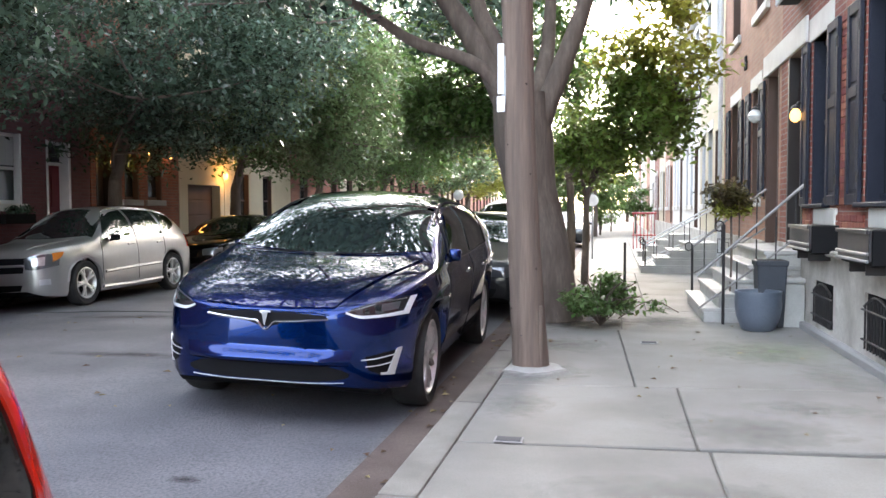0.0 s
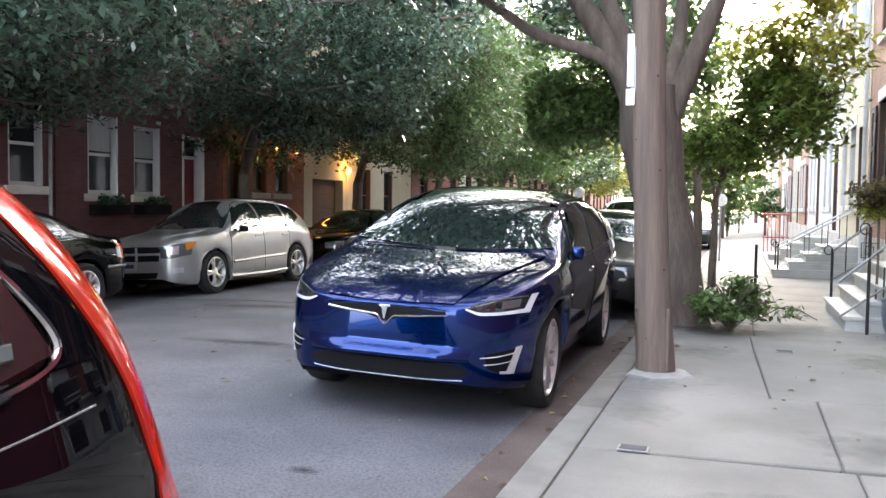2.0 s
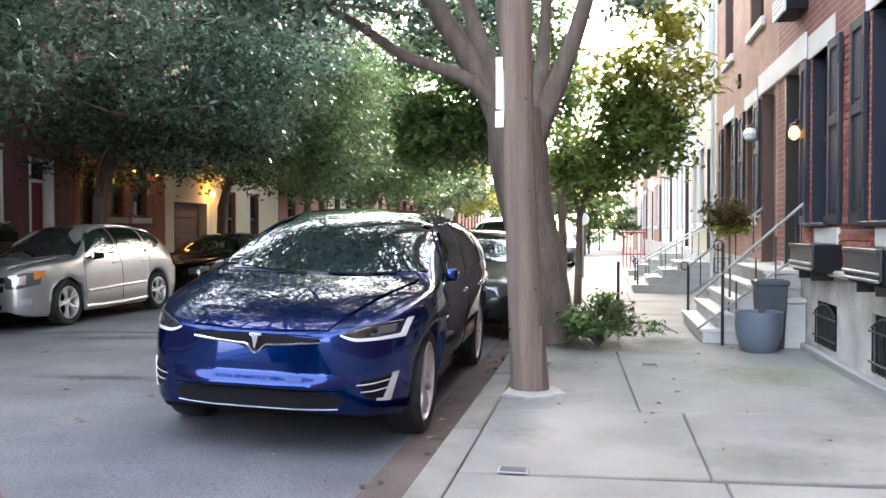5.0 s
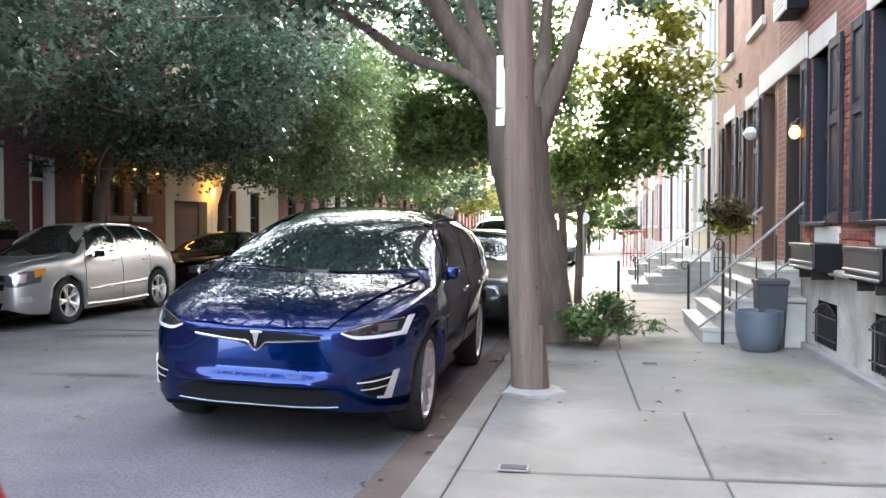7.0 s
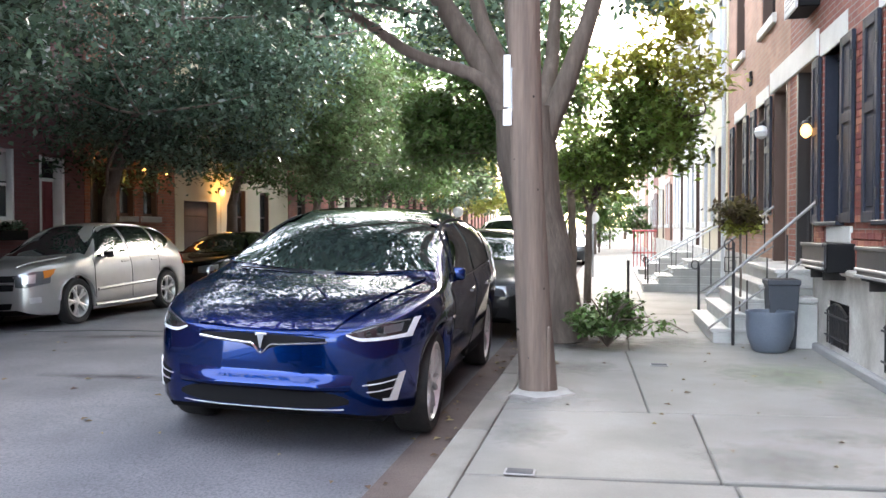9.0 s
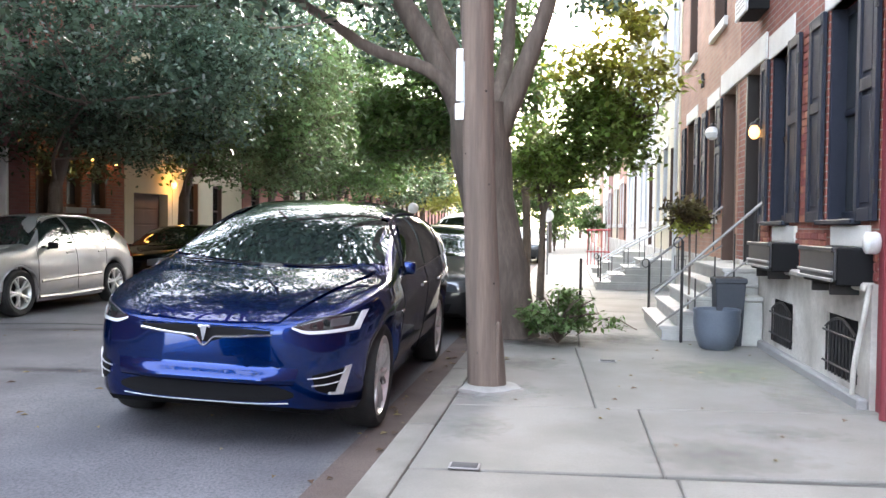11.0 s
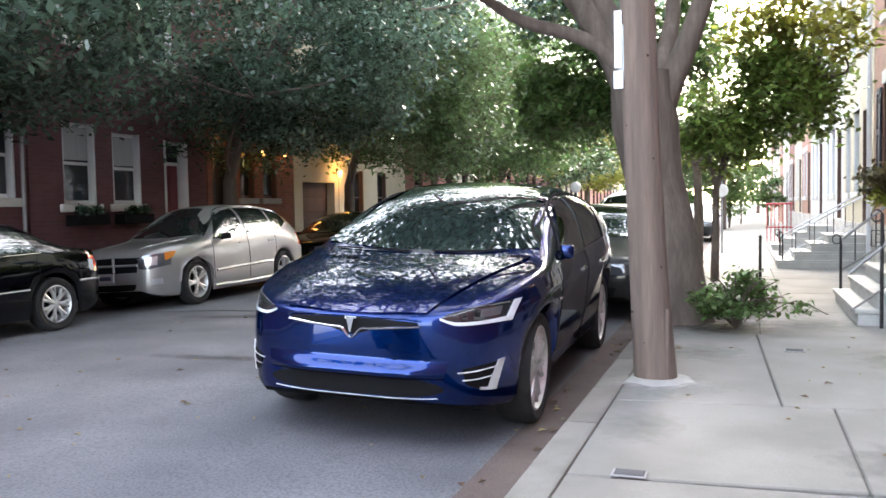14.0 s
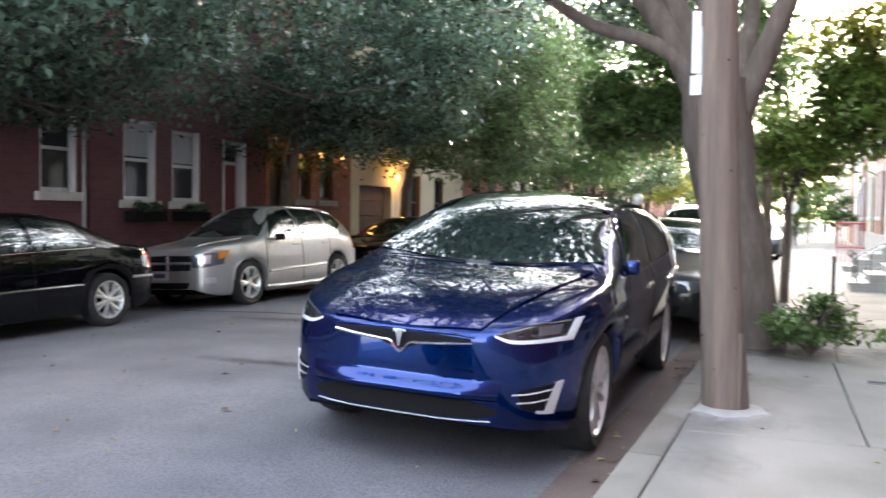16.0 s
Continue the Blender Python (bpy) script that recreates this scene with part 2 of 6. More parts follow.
M["lens_bright"] = mat("bright_lamp_reflector", (0.62, 0.62, 0.61), 0.18, 0.4, alt=(0.4, 0.4, 0.4), scale=25, fine_amount=0, bump=0, coat=1.0)
M["side_glass"] = mat("bright_side_glass", (0.012, 0.018, 0.018), 0.02, fine_amount=0, bump=0, spec=1.0, coat=1.0, coat_ior=1.9)
M["chrome"] = mat("chrome", (0.75, 0.75, 0.76), 0.09, 1.0, fine_amount=0, bump=0)
M["satin"] = mat("satin_chrome", (0.72, 0.72, 0.73), 0.3, 0.5, fine_amount=0, bump=0)
M["alloy"] = mat("alloy_wheel", (0.62, 0.62, 0.61), 0.32, 0.55, alt=(0.5, 0.49, 0.48), scale=8, bump=0)
M["tyre"] = mat("tyre_rubber", (0.009, 0.009, 0.010), 0.85, alt=(0.035, 0.033, 0.03), scale=10, fine=60, bump=0.3)
# black plastic; also the boards that paint shade inside window openings
M["black"] = mat("black_plastic_and_shade", (0.005, 0.005, 0.006), 0.75, spec=0.2, bump=0.1)
M["lens_clear"] = mat("headlamp_lens", (0.16, 0.17, 0.18), 0.06, 0.4, fine_amount=0.1, bump=0, coat=1.0)
M["lens_dark"] = mat("smoked_headlamp_lens", (0.02, 0.021, 0.023), 0.08, 0.2, alt=(0.05, 0.05, 0.055), scale=18, amount=0.8, fine_amount=0, bump=0, coat=1.0)
M["lens_white"] = mat("white_lamp_strip", (0.75, 0.77, 0.8), 0.15, fine_amount=0, bump=0, coat=1.0)
M["lens_amber"] = mat("amber_lamp", (0.75, 0.24, 0.03), 0.12, fine_amount=0, bump=0, coat=1.0)
M["lens_red"] = mat("red_tail_lamp", (0.75, 0.03, 0.012), 0.12, fine_amount=0, bump=0, coat=1.0)
M["plate"] = mat("plate_metal", (0.6, 0.6, 0.58), 0.4, bump=0.05)
M["plate_bar"] = mat("plate_bar_paint", (0.06, 0.07, 0.15), 0.5, bump=0)
M["lamp_on"] = mat("lit_amber_glass", (0.8, 0.32, 0.07), 0.4, emit=(1.0, 0.46, 0.11), power=1.0, bump=0)
M["globe"] = mat("white_globe_glass", (0.8, 0.8, 0.78), 0.25, bump=0)
M["sign_white"] = mat("white_sign_face", (0.85, 0.85, 0.85), 0.4, fine_amount=0.05, bump=0)
M["sign_red"] = mat("red_painted_rail", (0.45, 0.06, 0.06), 0.5, bump=0.1)
M["litter"] = mat("dry_leaves", (0.16, 0.105, 0.05), 0.9, alt=(0.3, 0.26, 0.16), island=0.6, bump=0)


# ---------------------------------------------------------------- builders
def mesh_object(name, bm, material, smooth=False, angle=None):
    bmesh.ops.recalc_face_normals(bm, faces=bm.faces)
    me = bpy.data.meshes.new(name)
    bm.to_mesh(me)
    bm.free()
    me.materials.append(material)
    if smooth:
        for p in me.polygons:
            p.use_smooth = True
        if angle:
            me.set_sharp_from_angle(angle=radians(angle))
    return new(name, me)


def part(name, bm, material, parent=None, label="", smooth=False, angle=35):
    ob = mesh_object(name, bm, material, smooth, angle)
    ob.parent = parent
    if label:
        ob["label"] = label
    return ob


def thing(name, place, label, category, group="", kind=""):
    ob = new(name)
    ob.location = place
    ob.empty_display_size = 0.1
    return tagged(ob, label, category, group, kind)


def box(lo, hi, bevel=0.0, bm=None, seg=1):
    """A box from corner to corner, its edges rounded off."""
    out = bm or bmesh.new()
    b = bmesh.new()
    bmesh.ops.create_cube(b, size=1)
    for v in b.verts:
        v.co = Vector([lo[i] + (v.co[i] + 0.5) * (hi[i] - lo[i]) for i in range(3)])
    if bevel:
        bmesh.ops.bevel(b, geom=list(b.edges), offset=bevel, segments=seg, affect="EDGES", profile=0.6)
    me = bpy.data.meshes.new("t")
    b.to_mesh(me)
    b.free()
    out.from_mesh(me)
    bpy.data.meshes.remove(me)
    return out


def tube(points, radii, sides=10, bm=None, wobble=0.0, cap=True):
    """A round bar or limb along points."""
    bm = bm or bmesh.new()
    pts = [Vector(p) for p in points]
    if not hasattr(radii, "__len__"):
        radii = [radii] * len(pts)
    rings = []
    side = None
    for i, p in enumerate(pts):
        d = (pts[min(i + 1, len(pts) - 1)] - pts[max(i - 1, 0)]).normalized()
        if side is None:
            side = d.orthogonal().normalized()
        side = (side - d * side.dot(d)).normalized()
        up = d.cross(side)
        ring = []
        for k in range(sides):
            a = 2 * math.pi * k / sides
            r = radii[i] * (1 + wobble * (noise.noise(Vector((math.cos(a) * 2, math.sin(a) * 2, i * 0.6)) + p * 0.7)))
            ring.append(bm.verts.new(p + side * (math.cos(a) * r) + up * (math.sin(a) * r)))
        rings.append(ring)
    for a, b in zip(rings, rings[1:]):
        for k in range(sides):
            bm.faces.new((a[k], a[(k + 1) % sides], b[(k + 1) % sides], b[k]))
    if cap:
        bm.faces.new(rings[0][::-1])
        bm.faces.new(rings[-1])
    return bm


def lathe(profile, sides=24, axis="z", at=(0, 0, 0), bm=None, cap=True):
    """profile: (radius, height) pairs turned round an axis."""
    bm = bm or bmesh.new()
    rings = []
    for r, h in profile:
        ring = []
        for k in range(sides):
            a = 2 * math.pi * k / sides
            c, s = math.cos(a) * r, math.sin(a) * r
            co = (c, s, h) if axis == "z" else (h, c, s) if axis == "x" else (c, h, s)
            ring.append(bm.verts.new(Vector(co) + Vector(at)))
        rings.append(ring)
    for a, b in zip(rings, rings[1:]):
        for k in range(sides):
            bm.faces.new((a[k], a[(k + 1) % sides], b[(k + 1) % sides], b[k]))
    for ring in (rings[0], rings[-1]):
        if cap and (ring[0].co - ring[sides // 2].co).length > 1e-4:
            bm.faces.new(ring)
    return bm


def smooth_path(points, n=4):
    """Points of a Catmull-Rom curve through points."""
    p = [Vector(q) for q in points]
    p = [2 * p[0] - p[1]] + p + [2 * p[-1] - p[-2]]
    out = []
    for i in range(1, len(p) - 2):
        for k in range(n):
            t = k / n
            a, b, c, d = p[i - 1:i + 3]
            out.append(0.5 * (2 * b + (c - a) * t + (2 * a - 5 * b + 4 * c - d) * t * t + (3 * b - a - 3 * c + d) * t ** 3))
    return out + [p[-2]]


# ---------------------------------------------------------------- cars
from mathutils.bvhtree import BVHTree


def curve(keys, s):
    """A smooth curve through keys that does not overshoot."""
    x, y = (np.array(q, float) for q in zip(*keys))
    h, d = np.diff(x), np.diff(y) / np.diff(x)
    m = np.empty_like(y)
    m[0], m[-1] = d[0], d[-1]
    for k in range(1, len(x) - 1):
        if d[k - 1] * d[k] <= 0:
            m[k] = 0
        else:
            a, b = 2 * h[k] + h[k - 1], h[k] + 2 * h[k - 1]
            m[k] = (a + b) / (a / d[k - 1] + b / d[k])
    i = np.clip(np.searchsorted(x, s) - 1, 0, len(h) - 1)
    t = (s - x[i]) / h[i]
    v = (1 + 2 * t) * (1 - t) ** 2 * y[i] + t * (1 - t) ** 2 * h[i] * m[i] + t * t * (3 - 2 * t) * y[i + 1] + t * t * (t - 1) * h[i] * m[i + 1]
    keep = np.clip(np.minimum(s - 0.25, s[-1] - 0.25 - s) / 0.3, 0, 1)
    for n in range(16):
        w = v.copy()
        w[1:-1] = (v[:-2] + 2 * v[1:-1] + v[2:]) / 4
        v = v + (w - v) * (keep if n > 1 else 1)
    return v


class Shell:
    """The painted shell of a car, nose at y = 0, its length along +y, lofted from section curves."""

    def __init__(self, length, width, plan, top, belt, shoulder, low, wheels, arch, lean=0.12, e=0.6, hub=0.36, e_top=None, tuck=1.0):
        step = 0.03
        n = int(length / step)
        s = np.concatenate([np.array([0, 0.006, 0.015]), np.linspace(0.03, length - 0.03, n), np.array([length - 0.015, length - 0.006, length])])
        w = curve(plan, s) * width / 2
        zt, zb, zs, zl = curve(top, s), curve(belt, s), curve(shoulder, s), curve(low, s)
        bm = bmesh.new()
        rows = []
        th = np.linspace(0, math.pi / 2, 12)
        for i, y in enumerate(s):
            lo = zl[i]
            for c in wheels:
                d = arch * arch - (y - c) ** 2
                if d > 0:
                    lo = max(lo, hub + math.sqrt(d))
            sh = max(zs[i], lo + 0.03)
            be = max(zb[i], sh + 0.03)
            to = max(zt[i], be + 0.01)
            k = np.interp(y, (0.8, 1.4), (1.0, tuck))
            pts = [(w[i] * (1 - 0.065 * k), lo), (w[i] * (1 - 0.026 * k), lo + 0.12 * (sh - lo)), (w[i] * (1 - 0.010 * k), lo + 0.45 * (sh - lo)), (w[i] * (1 - 0.003 * k), lo + 0.8 * (sh - lo)), (w[i], sh),
                   (w[i] * 0.99, sh + 0.5 * (be - sh)), (w[i] * 0.955, be)]
            wb = w[i] * 0.955
            ei = np.interp(y, (1.15, 1.9), (e, e_top or e))
            for a in th[1:]:
                z = be + (to - be) * math.sin(a) ** ei
                pts.append((wb * max(math.cos(a), 0) ** ei * (1 - lean * (z - be) / 0.5), z))
            pts[-1] = (0.0, to)
            right = [bm.verts.new((x, y, z)) for x, z in pts]
            left = [bm.verts.new((-x, y, z)) for x, z in pts[:-1]]
            rows.append(right + left[::-1])
        for a, b in zip(rows, rows[1:]):
            for k in range(len(a) - 1):
                bm.faces.new((a[k], a[k + 1], b[k + 1], b[k]))
        bm.faces.new(rows[0])
        bm.faces.new(rows[-1])
        bmesh.ops.recalc_face_normals(bm, faces=bm.faces)
        self.bm, self.tree = bm, BVHTree.FromBMesh(bm)

    def hit(self, mode, a, b):
        o, d = {"f": ((a, -2, b), (0, 1, 0)), "r": ((a, 9, b), (0, -1, 0)), "s": ((3, a, b), (-1, 0, 0)),
                "S": ((-3, a, b), (1, 0, 0)), "t": ((a, b, 4), (0, 0, -1))}[mode]
        p, nrm, _, _ = self.tree.ray_cast(Vector(o), Vector(d))
        if p is None:
            return None
        d = Vector(d)
        return p, (nrm if nrm.dot(d) < 0 else -nrm)

    def patch(self, mode, upper, lower, n=14, m=6, off=0.004, deep=0.012, even=3):
        """A panel laid on the shell between two lines given in the view of mode."""
        def along(line, t):
            x = [q[0] for q in line]
            d = np.concatenate([[0], np.cumsum([math.hypot(line[k + 1][0] - line[k][0], line[k + 1][1] - line[k][1]) for k in range(len(line) - 1)])])
            d = d / d[-1]
            return np.interp(t, d, x), np.interp(t, d, [q[1] for q in line])
        bm = bmesh.new()
        grid = []
        for j in range(m + 1):
            row = []
            for i in range(n + 1):
                a, b = along(upper, i / n), along(lower, i / n)
                f = j / m
                h = self.hit(mode, a[0] + (b[0] - a[0]) * f, a[1] + (b[1] - a[1]) * f)
                row.append(h)
            grid.append(row)
        if all(h for r in grid for h in r):
            p = np.array([[h[0] for h in r] for r in grid])
            nr = np.array([[h[1] for h in r] for r in grid])
            for _ in range(even):
                for a in (p, nr):
                    q = a.copy()
                    q[1:-1, 1:-1] = 0.5 * a[1:-1, 1:-1] + 0.125 * (a[:-2, 1:-1] + a[2:, 1:-1] + a[1:-1, :-2] + a[1:-1, 2:])
                    for e in (0, -1):
                        q[e, 1:-1] = 0.5 * a[e, 1:-1] + 0.25 * (a[e, :-2] + a[e, 2:])
                        q[1:-1, e] = 0.5 * a[1:-1, e] + 0.25 * (a[:-2, e] + a[2:, e])
                    a[:] = q
            grid = [[(Vector(u), Vector(v).normalized()) for u, v in zip(ru, rv)] for ru, rv in zip(p, nr)]
        top = [[bm.verts.new(h[0] + h[1] * off) if h else None for h in r] for r in grid]
        bot = [[bm.verts.new(h[0] - h[1] * deep) if h else None for h in r] for r in grid]
        for j in range(m):
            for i in range(n):
                q = (top[j][i], top[j][i + 1], top[j + 1][i + 1], top[j + 1][i])
                if None not in q:
                    bm.faces.new(q)
        rim = [(0, i) for i in range(n)] + [(j, n) for j in range(m)] + [(m, i) for i in range(n, 0, -1)] + [(j, 0) for j in range(m, 0, -1)]
        for a, b in zip(rim, rim[1:] + rim[:1]):
            q = (top[a[0]][a[1]], top[b[0]][b[1]], bot[b[0]][b[1]], bot[a[0]][a[1]])
            if None not in q:
                bm.faces.new(q)
        for v in [v for v in bm.verts if not v.link_faces]:
            bm.verts.remove(v)
        return bm

    def line(self, mode, pts, r=0.008, off=0.002, n=5, sides=6):
        """A trim bar along the shell."""
        out = []
        for p in smooth_path([(a, b, 0) for a, b in pts], n):
            h = self.hit(mode, p.x, p.y)
            if h:
                out.append(h[0] + h[1] * off)
        return tube(out, r, sides)


def wheel_parts(radius, spokes=5, width=0.22, ratio=0.70):
    """Meshes of a tyre, a rim and its spokes, hub at the origin, axle along x, face towards +x."""
    r = radius * ratio
    w = width / 2
    tyre = lathe([(r, -w), (radius - 0.03, -w), (radius - 0.008, -w * 0.82), (radius, -w * 0.5), (radius, w * 0.5), (radius - 0.008, w * 0.82), (radius - 0.035, w), (r + 0.015, w * 0.93), (r, w * 0.85)], 40, "x", cap=False)
    rim = lathe([(r, -w), (r + 0.008, w * 0.84), (r - 0.012, w * 0.9), (r - 0.03, w * 0.62), (r - 0.04, -w * 0.3)], 40, "x", cap=False)
    disc = lathe([(r - 0.04, -w * 0.35), (r * 0.55, -w * 0.3), (0.02, -w * 0.3)], 24, "x")
    sp = bmesh.new()
    for k in range(spokes):
        for off in (-0.17, 0.17):
            a = 2 * math.pi * k / spokes + 0.3
            d = Vector((0, math.cos(a), math.sin(a)))
            e = Vector((0, math.cos(a + off), math.sin(a + off)))
            tube([d * 0.035 + Vector((w * 0.5, 0, 0)), (d * 0.4 + e * 0.6) * r * 0.55 + Vector((w * 0.66, 0, 0)), e * (r - 0.02) + Vector((w * 0.6, 0, 0))], [0.026, 0.02, 0.024], 6, sp)
    lathe([(0.07, w * 0.3), (0.075, w * 0.55), (0.05, w * 0.72), (0.005, w * 0.74)], 20, "x", bm=sp)
    return tyre, rim, disc, sp


def wheels(car, centres, half, radius, spokes=5, width=0.22, rim_material="alloy", ratio=0.70):
    made = None
    for y in centres:
        for side in (1, -1):
            if made is None:
                tyre, rim, disc, sp = wheel_parts(radius, spokes, width, ratio)
                t = part("tyre", tyre, M["tyre"], None, "worn black rubber tyre", True, 40)
                made = (t, part("rim", rim, M[rim_material], t, "bright alloy rim", True, 40), part("brake_disc", disc, M["black"], t, "", True), part("spokes", sp, M[rim_material], t, "", True, 50))
                t2 = t
            else:
                t2 = made[0].copy()
                scene.collection.objects.link(t2)
                for c in made[1:]:
                    c2 = c.copy()
                    scene.collection.objects.link(c2)
                    c2.parent = t2
            t2.parent = car
            t2.name = "wheel"
            t2.location = (side * half, y, radius)
            t2.rotation_euler = (0.4 * y, 0, math.pi if side < 0 else 0)


def underbody(car, length, width, z0, z1, gap=0.3):
    part("underbody", box((-width / 2 + 0.24, 0.25, z0), (width / 2 - 0.24, length - gap, z1), 0.03), M["black"], car, "dark underbody")


def mirror(car, x, y, z, material):
    for s in (1, -1):
        b = box((-0.07, -0.055, -0.06), (0.095, 0.06, 0.062), 0.04, seg=3)
        for v in b.verts:
            v.co *= 0.85
            v.co.y += 0.15 * v.co.x
            v.co = Vector((s * (v.co.x + x), v.co.y + y, v.co.z + z))
        box((min(s * (x - 0.18), s * (x - 0.06)), y - 0.02, z - 0.06), (max(s * (x - 0.18), s * (x - 0.06)), y + 0.04, z - 0.02), 0.008, b)
        part("wing_mirror", b, material, car, "", True, 50)


def plate_part(car, x0, x1, z0, z1, y, name="number_plate"):
    p = part(name, box((x0, y - 0.012, z0), (x1, y + 0.012, z1), 0.004), M["plate"], car, "pale metal plate with a dark bar")
    s = 1 if y > 2 else -1
    part("bar", box((x0 + 0.04, y + s * 0.012 - 0.002, z0 + 0.035), (x1 - 0.04, y + s * 0.012 + 0.002, z1 - 0.035)), M["plate_bar"], p)


ROAD = -0.03


def road_z(x):
    """Height of the cambered road: highest 3 m from the near kerb, falling to both gutters."""
    v = x + 4.2
    return ROAD + 0.095 - (0.095 * (v / 3.14) ** 2 if v > 0 else 0.155 * (v / 5.65) ** 2)


def settle(car, half):
    """Stands a car on the cambered road, leaning to its kerb."""
    a, b = road_z(car.location.x - half), road_z(car.location.x + half)
    car.location.z = (a + b) / 2
    car.rotation_euler = (0, math.atan2(a - b, 2 * half), 0)


# the blue car
def blue_car():
    L, Wd = 5.04, 2.0
    car = thing("blue_car", (-2.25, 5.47, ROAD), "glossy deep blue electric car reflecting leaves, parked at the kerb", "car", "parked cars")
    settle(car, 0.86)
    car.rotation_euler.z = radians(1.2)
    sh = Shell(L, Wd,
               [(0, 0.28), (0.02, 0.40), (0.05, 0.54), (0.09, 0.645), (0.18, 0.755), (0.35, 0.855), (0.55, 0.93), (0.75, 0.97), (1.0, 1.0), (1.5, 1), (3.8, 1), (4.5, 0.95), (4.85, 0.86), (5.04, 0.7)],
               [(0, 0.77), (0.02, 0.797), (0.06, 0.818), (0.15, 0.85), (0.4, 0.923), (0.8, 1.02), (1.15, 1.085), (1.3, 1.14), (1.9, 1.43), (2.3, 1.565), (2.7, 1.62), (3.1, 1.635), (3.7, 1.58), (4.3, 1.42), (4.75, 1.22), (4.95, 1.12), (5.04, 0.9)],
               [(0, 0.70), (0.06, 0.765), (0.2, 0.82), (0.5, 0.89), (1.0, 0.97), (1.3, 1.0), (2.0, 1.03), (3.5, 1.1), (4.5, 1.12), (5.04, 0.82)],
               [(0, 0.56), (0.3, 0.66), (0.9, 0.78), (1.4, 0.84), (4.2, 0.92), (5.04, 0.72)],
               [(0, 0.315), (0.1, 0.285), (0.35, 0.25), (0.6, 0.22), (4.6, 0.22), (5.04, 0.36)],
               (0.95, 3.92), 0.415, lean=0.15, e=0.50, hub=0.37, e_top=0.46, tuck=3.2)
    B = M["blue_paint"]
    # glass
    part("windscreen", sh.patch("t", [(-0.62, 2.70), (-0.3, 2.82), (0, 2.86), (0.3, 2.82), (0.62, 2.70)], [(-0.83, 1.38), (-0.5, 1.21), (0, 1.14), (0.5, 1.21), (0.83, 1.38)], 24, 20, 0.014, 0.03, 45), M["car_glass"], car, "panoramic windscreen full of leaf reflections", True, 60)
    part("roof_glass", sh.patch("t", [(-0.55, 3.9), (0, 4.0), (0.55, 3.9)], [(-0.60, 2.9), (0, 3.02), (0.60, 2.9)], 14, 8), M["car_glass"], car, "", True, 60)
    for sd in ("s", "S"):
        part("front_window", sh.patch(sd, [(1.92, 1.30), (2.2, 1.44), (2.55, 1.50)], [(1.55, 1.06), (2.0, 1.075), (2.55, 1.09)], 20, 10, 0.012, 0.012, 1), M["tint_glass"], car, "dark side glass", True, 60)
        part("rear_window", sh.patch(sd, [(2.63, 1.505), (3.1, 1.51), (3.55, 1.45)], [(2.63, 1.095), (3.1, 1.12), (3.6, 1.14)], 20, 10, 0.012, 0.012, 1), M["tint_glass"], car, "", True, 60)
        part("quarter_window", sh.patch(sd, [(3.64, 1.44), (4.0, 1.36), (4.25, 1.27)], [(3.68, 1.145), (4.0, 1.16), (4.3, 1.2)], 14, 8, 0.012, 0.012, 1), M["tint_glass"], car, "", True, 60)
        part("window_trim", sh.line(sd, [(1.45, 1.045), (2.0, 1.06), (2.6, 1.078), (3.2, 1.11), (3.8, 1.14), (4.36, 1.2)], 0.009), M["chrome"], car, "thin chrome trim")
        part("window_trim", sh.line(sd, [(1.6, 1.11), (1.9, 1.33), (2.2, 1.465), (2.6, 1.53), (3.1, 1.535), (3.6, 1.475), (4.05, 1.375), (4.36, 1.23)], 0.013), M["black"], car)
        for y in (2.6, 3.61):
            part("door_gap", sh.line(sd, [(y - 0.05, 0.33), (y, 0.6), (y, 0.9), (y, 1.08)], 0.004, 0.0), M["black"], car)
        part("door_gap", sh.line(sd, [(1.42, 0.4), (1.40, 0.7), (1.42, 1.0)], 0.004, 0.0), M["black"], car)
        for y in (2.38, 3.38):
            part("door_handle", sh.line(sd, [(y - 0.1, 0.93), (y, 0.937), (y + 0.1, 0.94)], 0.014, 0.004), M["chrome"], car)
        part("sill_trim", sh.line(sd, [(1.45, 0.29), (2.4, 0.27), (3.4, 0.29)], 0.014, 0.0), M["black"], car)
        part("side_badge", sh.line(sd, [(1.33, 0.79), (1.38, 0.80)], 0.012, 0.0), M["chrome"], car)
    # the shell is open under the windscreen
    gone = []
    for f in sh.bm.faces:
        c = f.calc_center_median()
        if 1.22 + 0.2 * abs(c.x) ** 2 < c.y < 2.66 and c.z > 1.12 and abs(c.x) < 0.83 - 0.16 * (c.y - 1.38) - 0.05:
            gone.append(f)
    bmesh.ops.delete(sh.bm, geom=gone, context="FACES")
    # nose: slim grille slot, chrome bar and emblem
    part("grille_slot", sh.patch("f", [(-0.41, 0.765), (-0.2, 0.775), (0, 0.775), (0.2, 0.775), (0.41, 0.765)], [(-0.41, 0.745), (-0.16, 0.722), (0, 0.668), (0.16, 0.722), (0.41, 0.745)], 24, 4, 0.004), M["black"], car, "black slot under the bonnet", True)
    part("bonnet", sh.patch("t", [(-0.80, 1.20), (-0.4, 1.12), (0, 1.09), (0.4, 1.12), (0.80, 1.20)], [(-0.45, 0.065), (-0.22, 0.03), (0, 0.022), (0.22, 0.03), (0.45, 0.065)], 28, 26, 0.012, 0.004, 6), B, car, "blue bonnet full of leaf reflections", True, 50)
    part("bonnet_edge", sh.line("f", [(-0.43, 0.772), (-0.3, 0.782), (0, 0.784), (0.3, 0.782), (0.43, 0.772)], 0.008, 0.004, 8), B, car, "", True, 60)
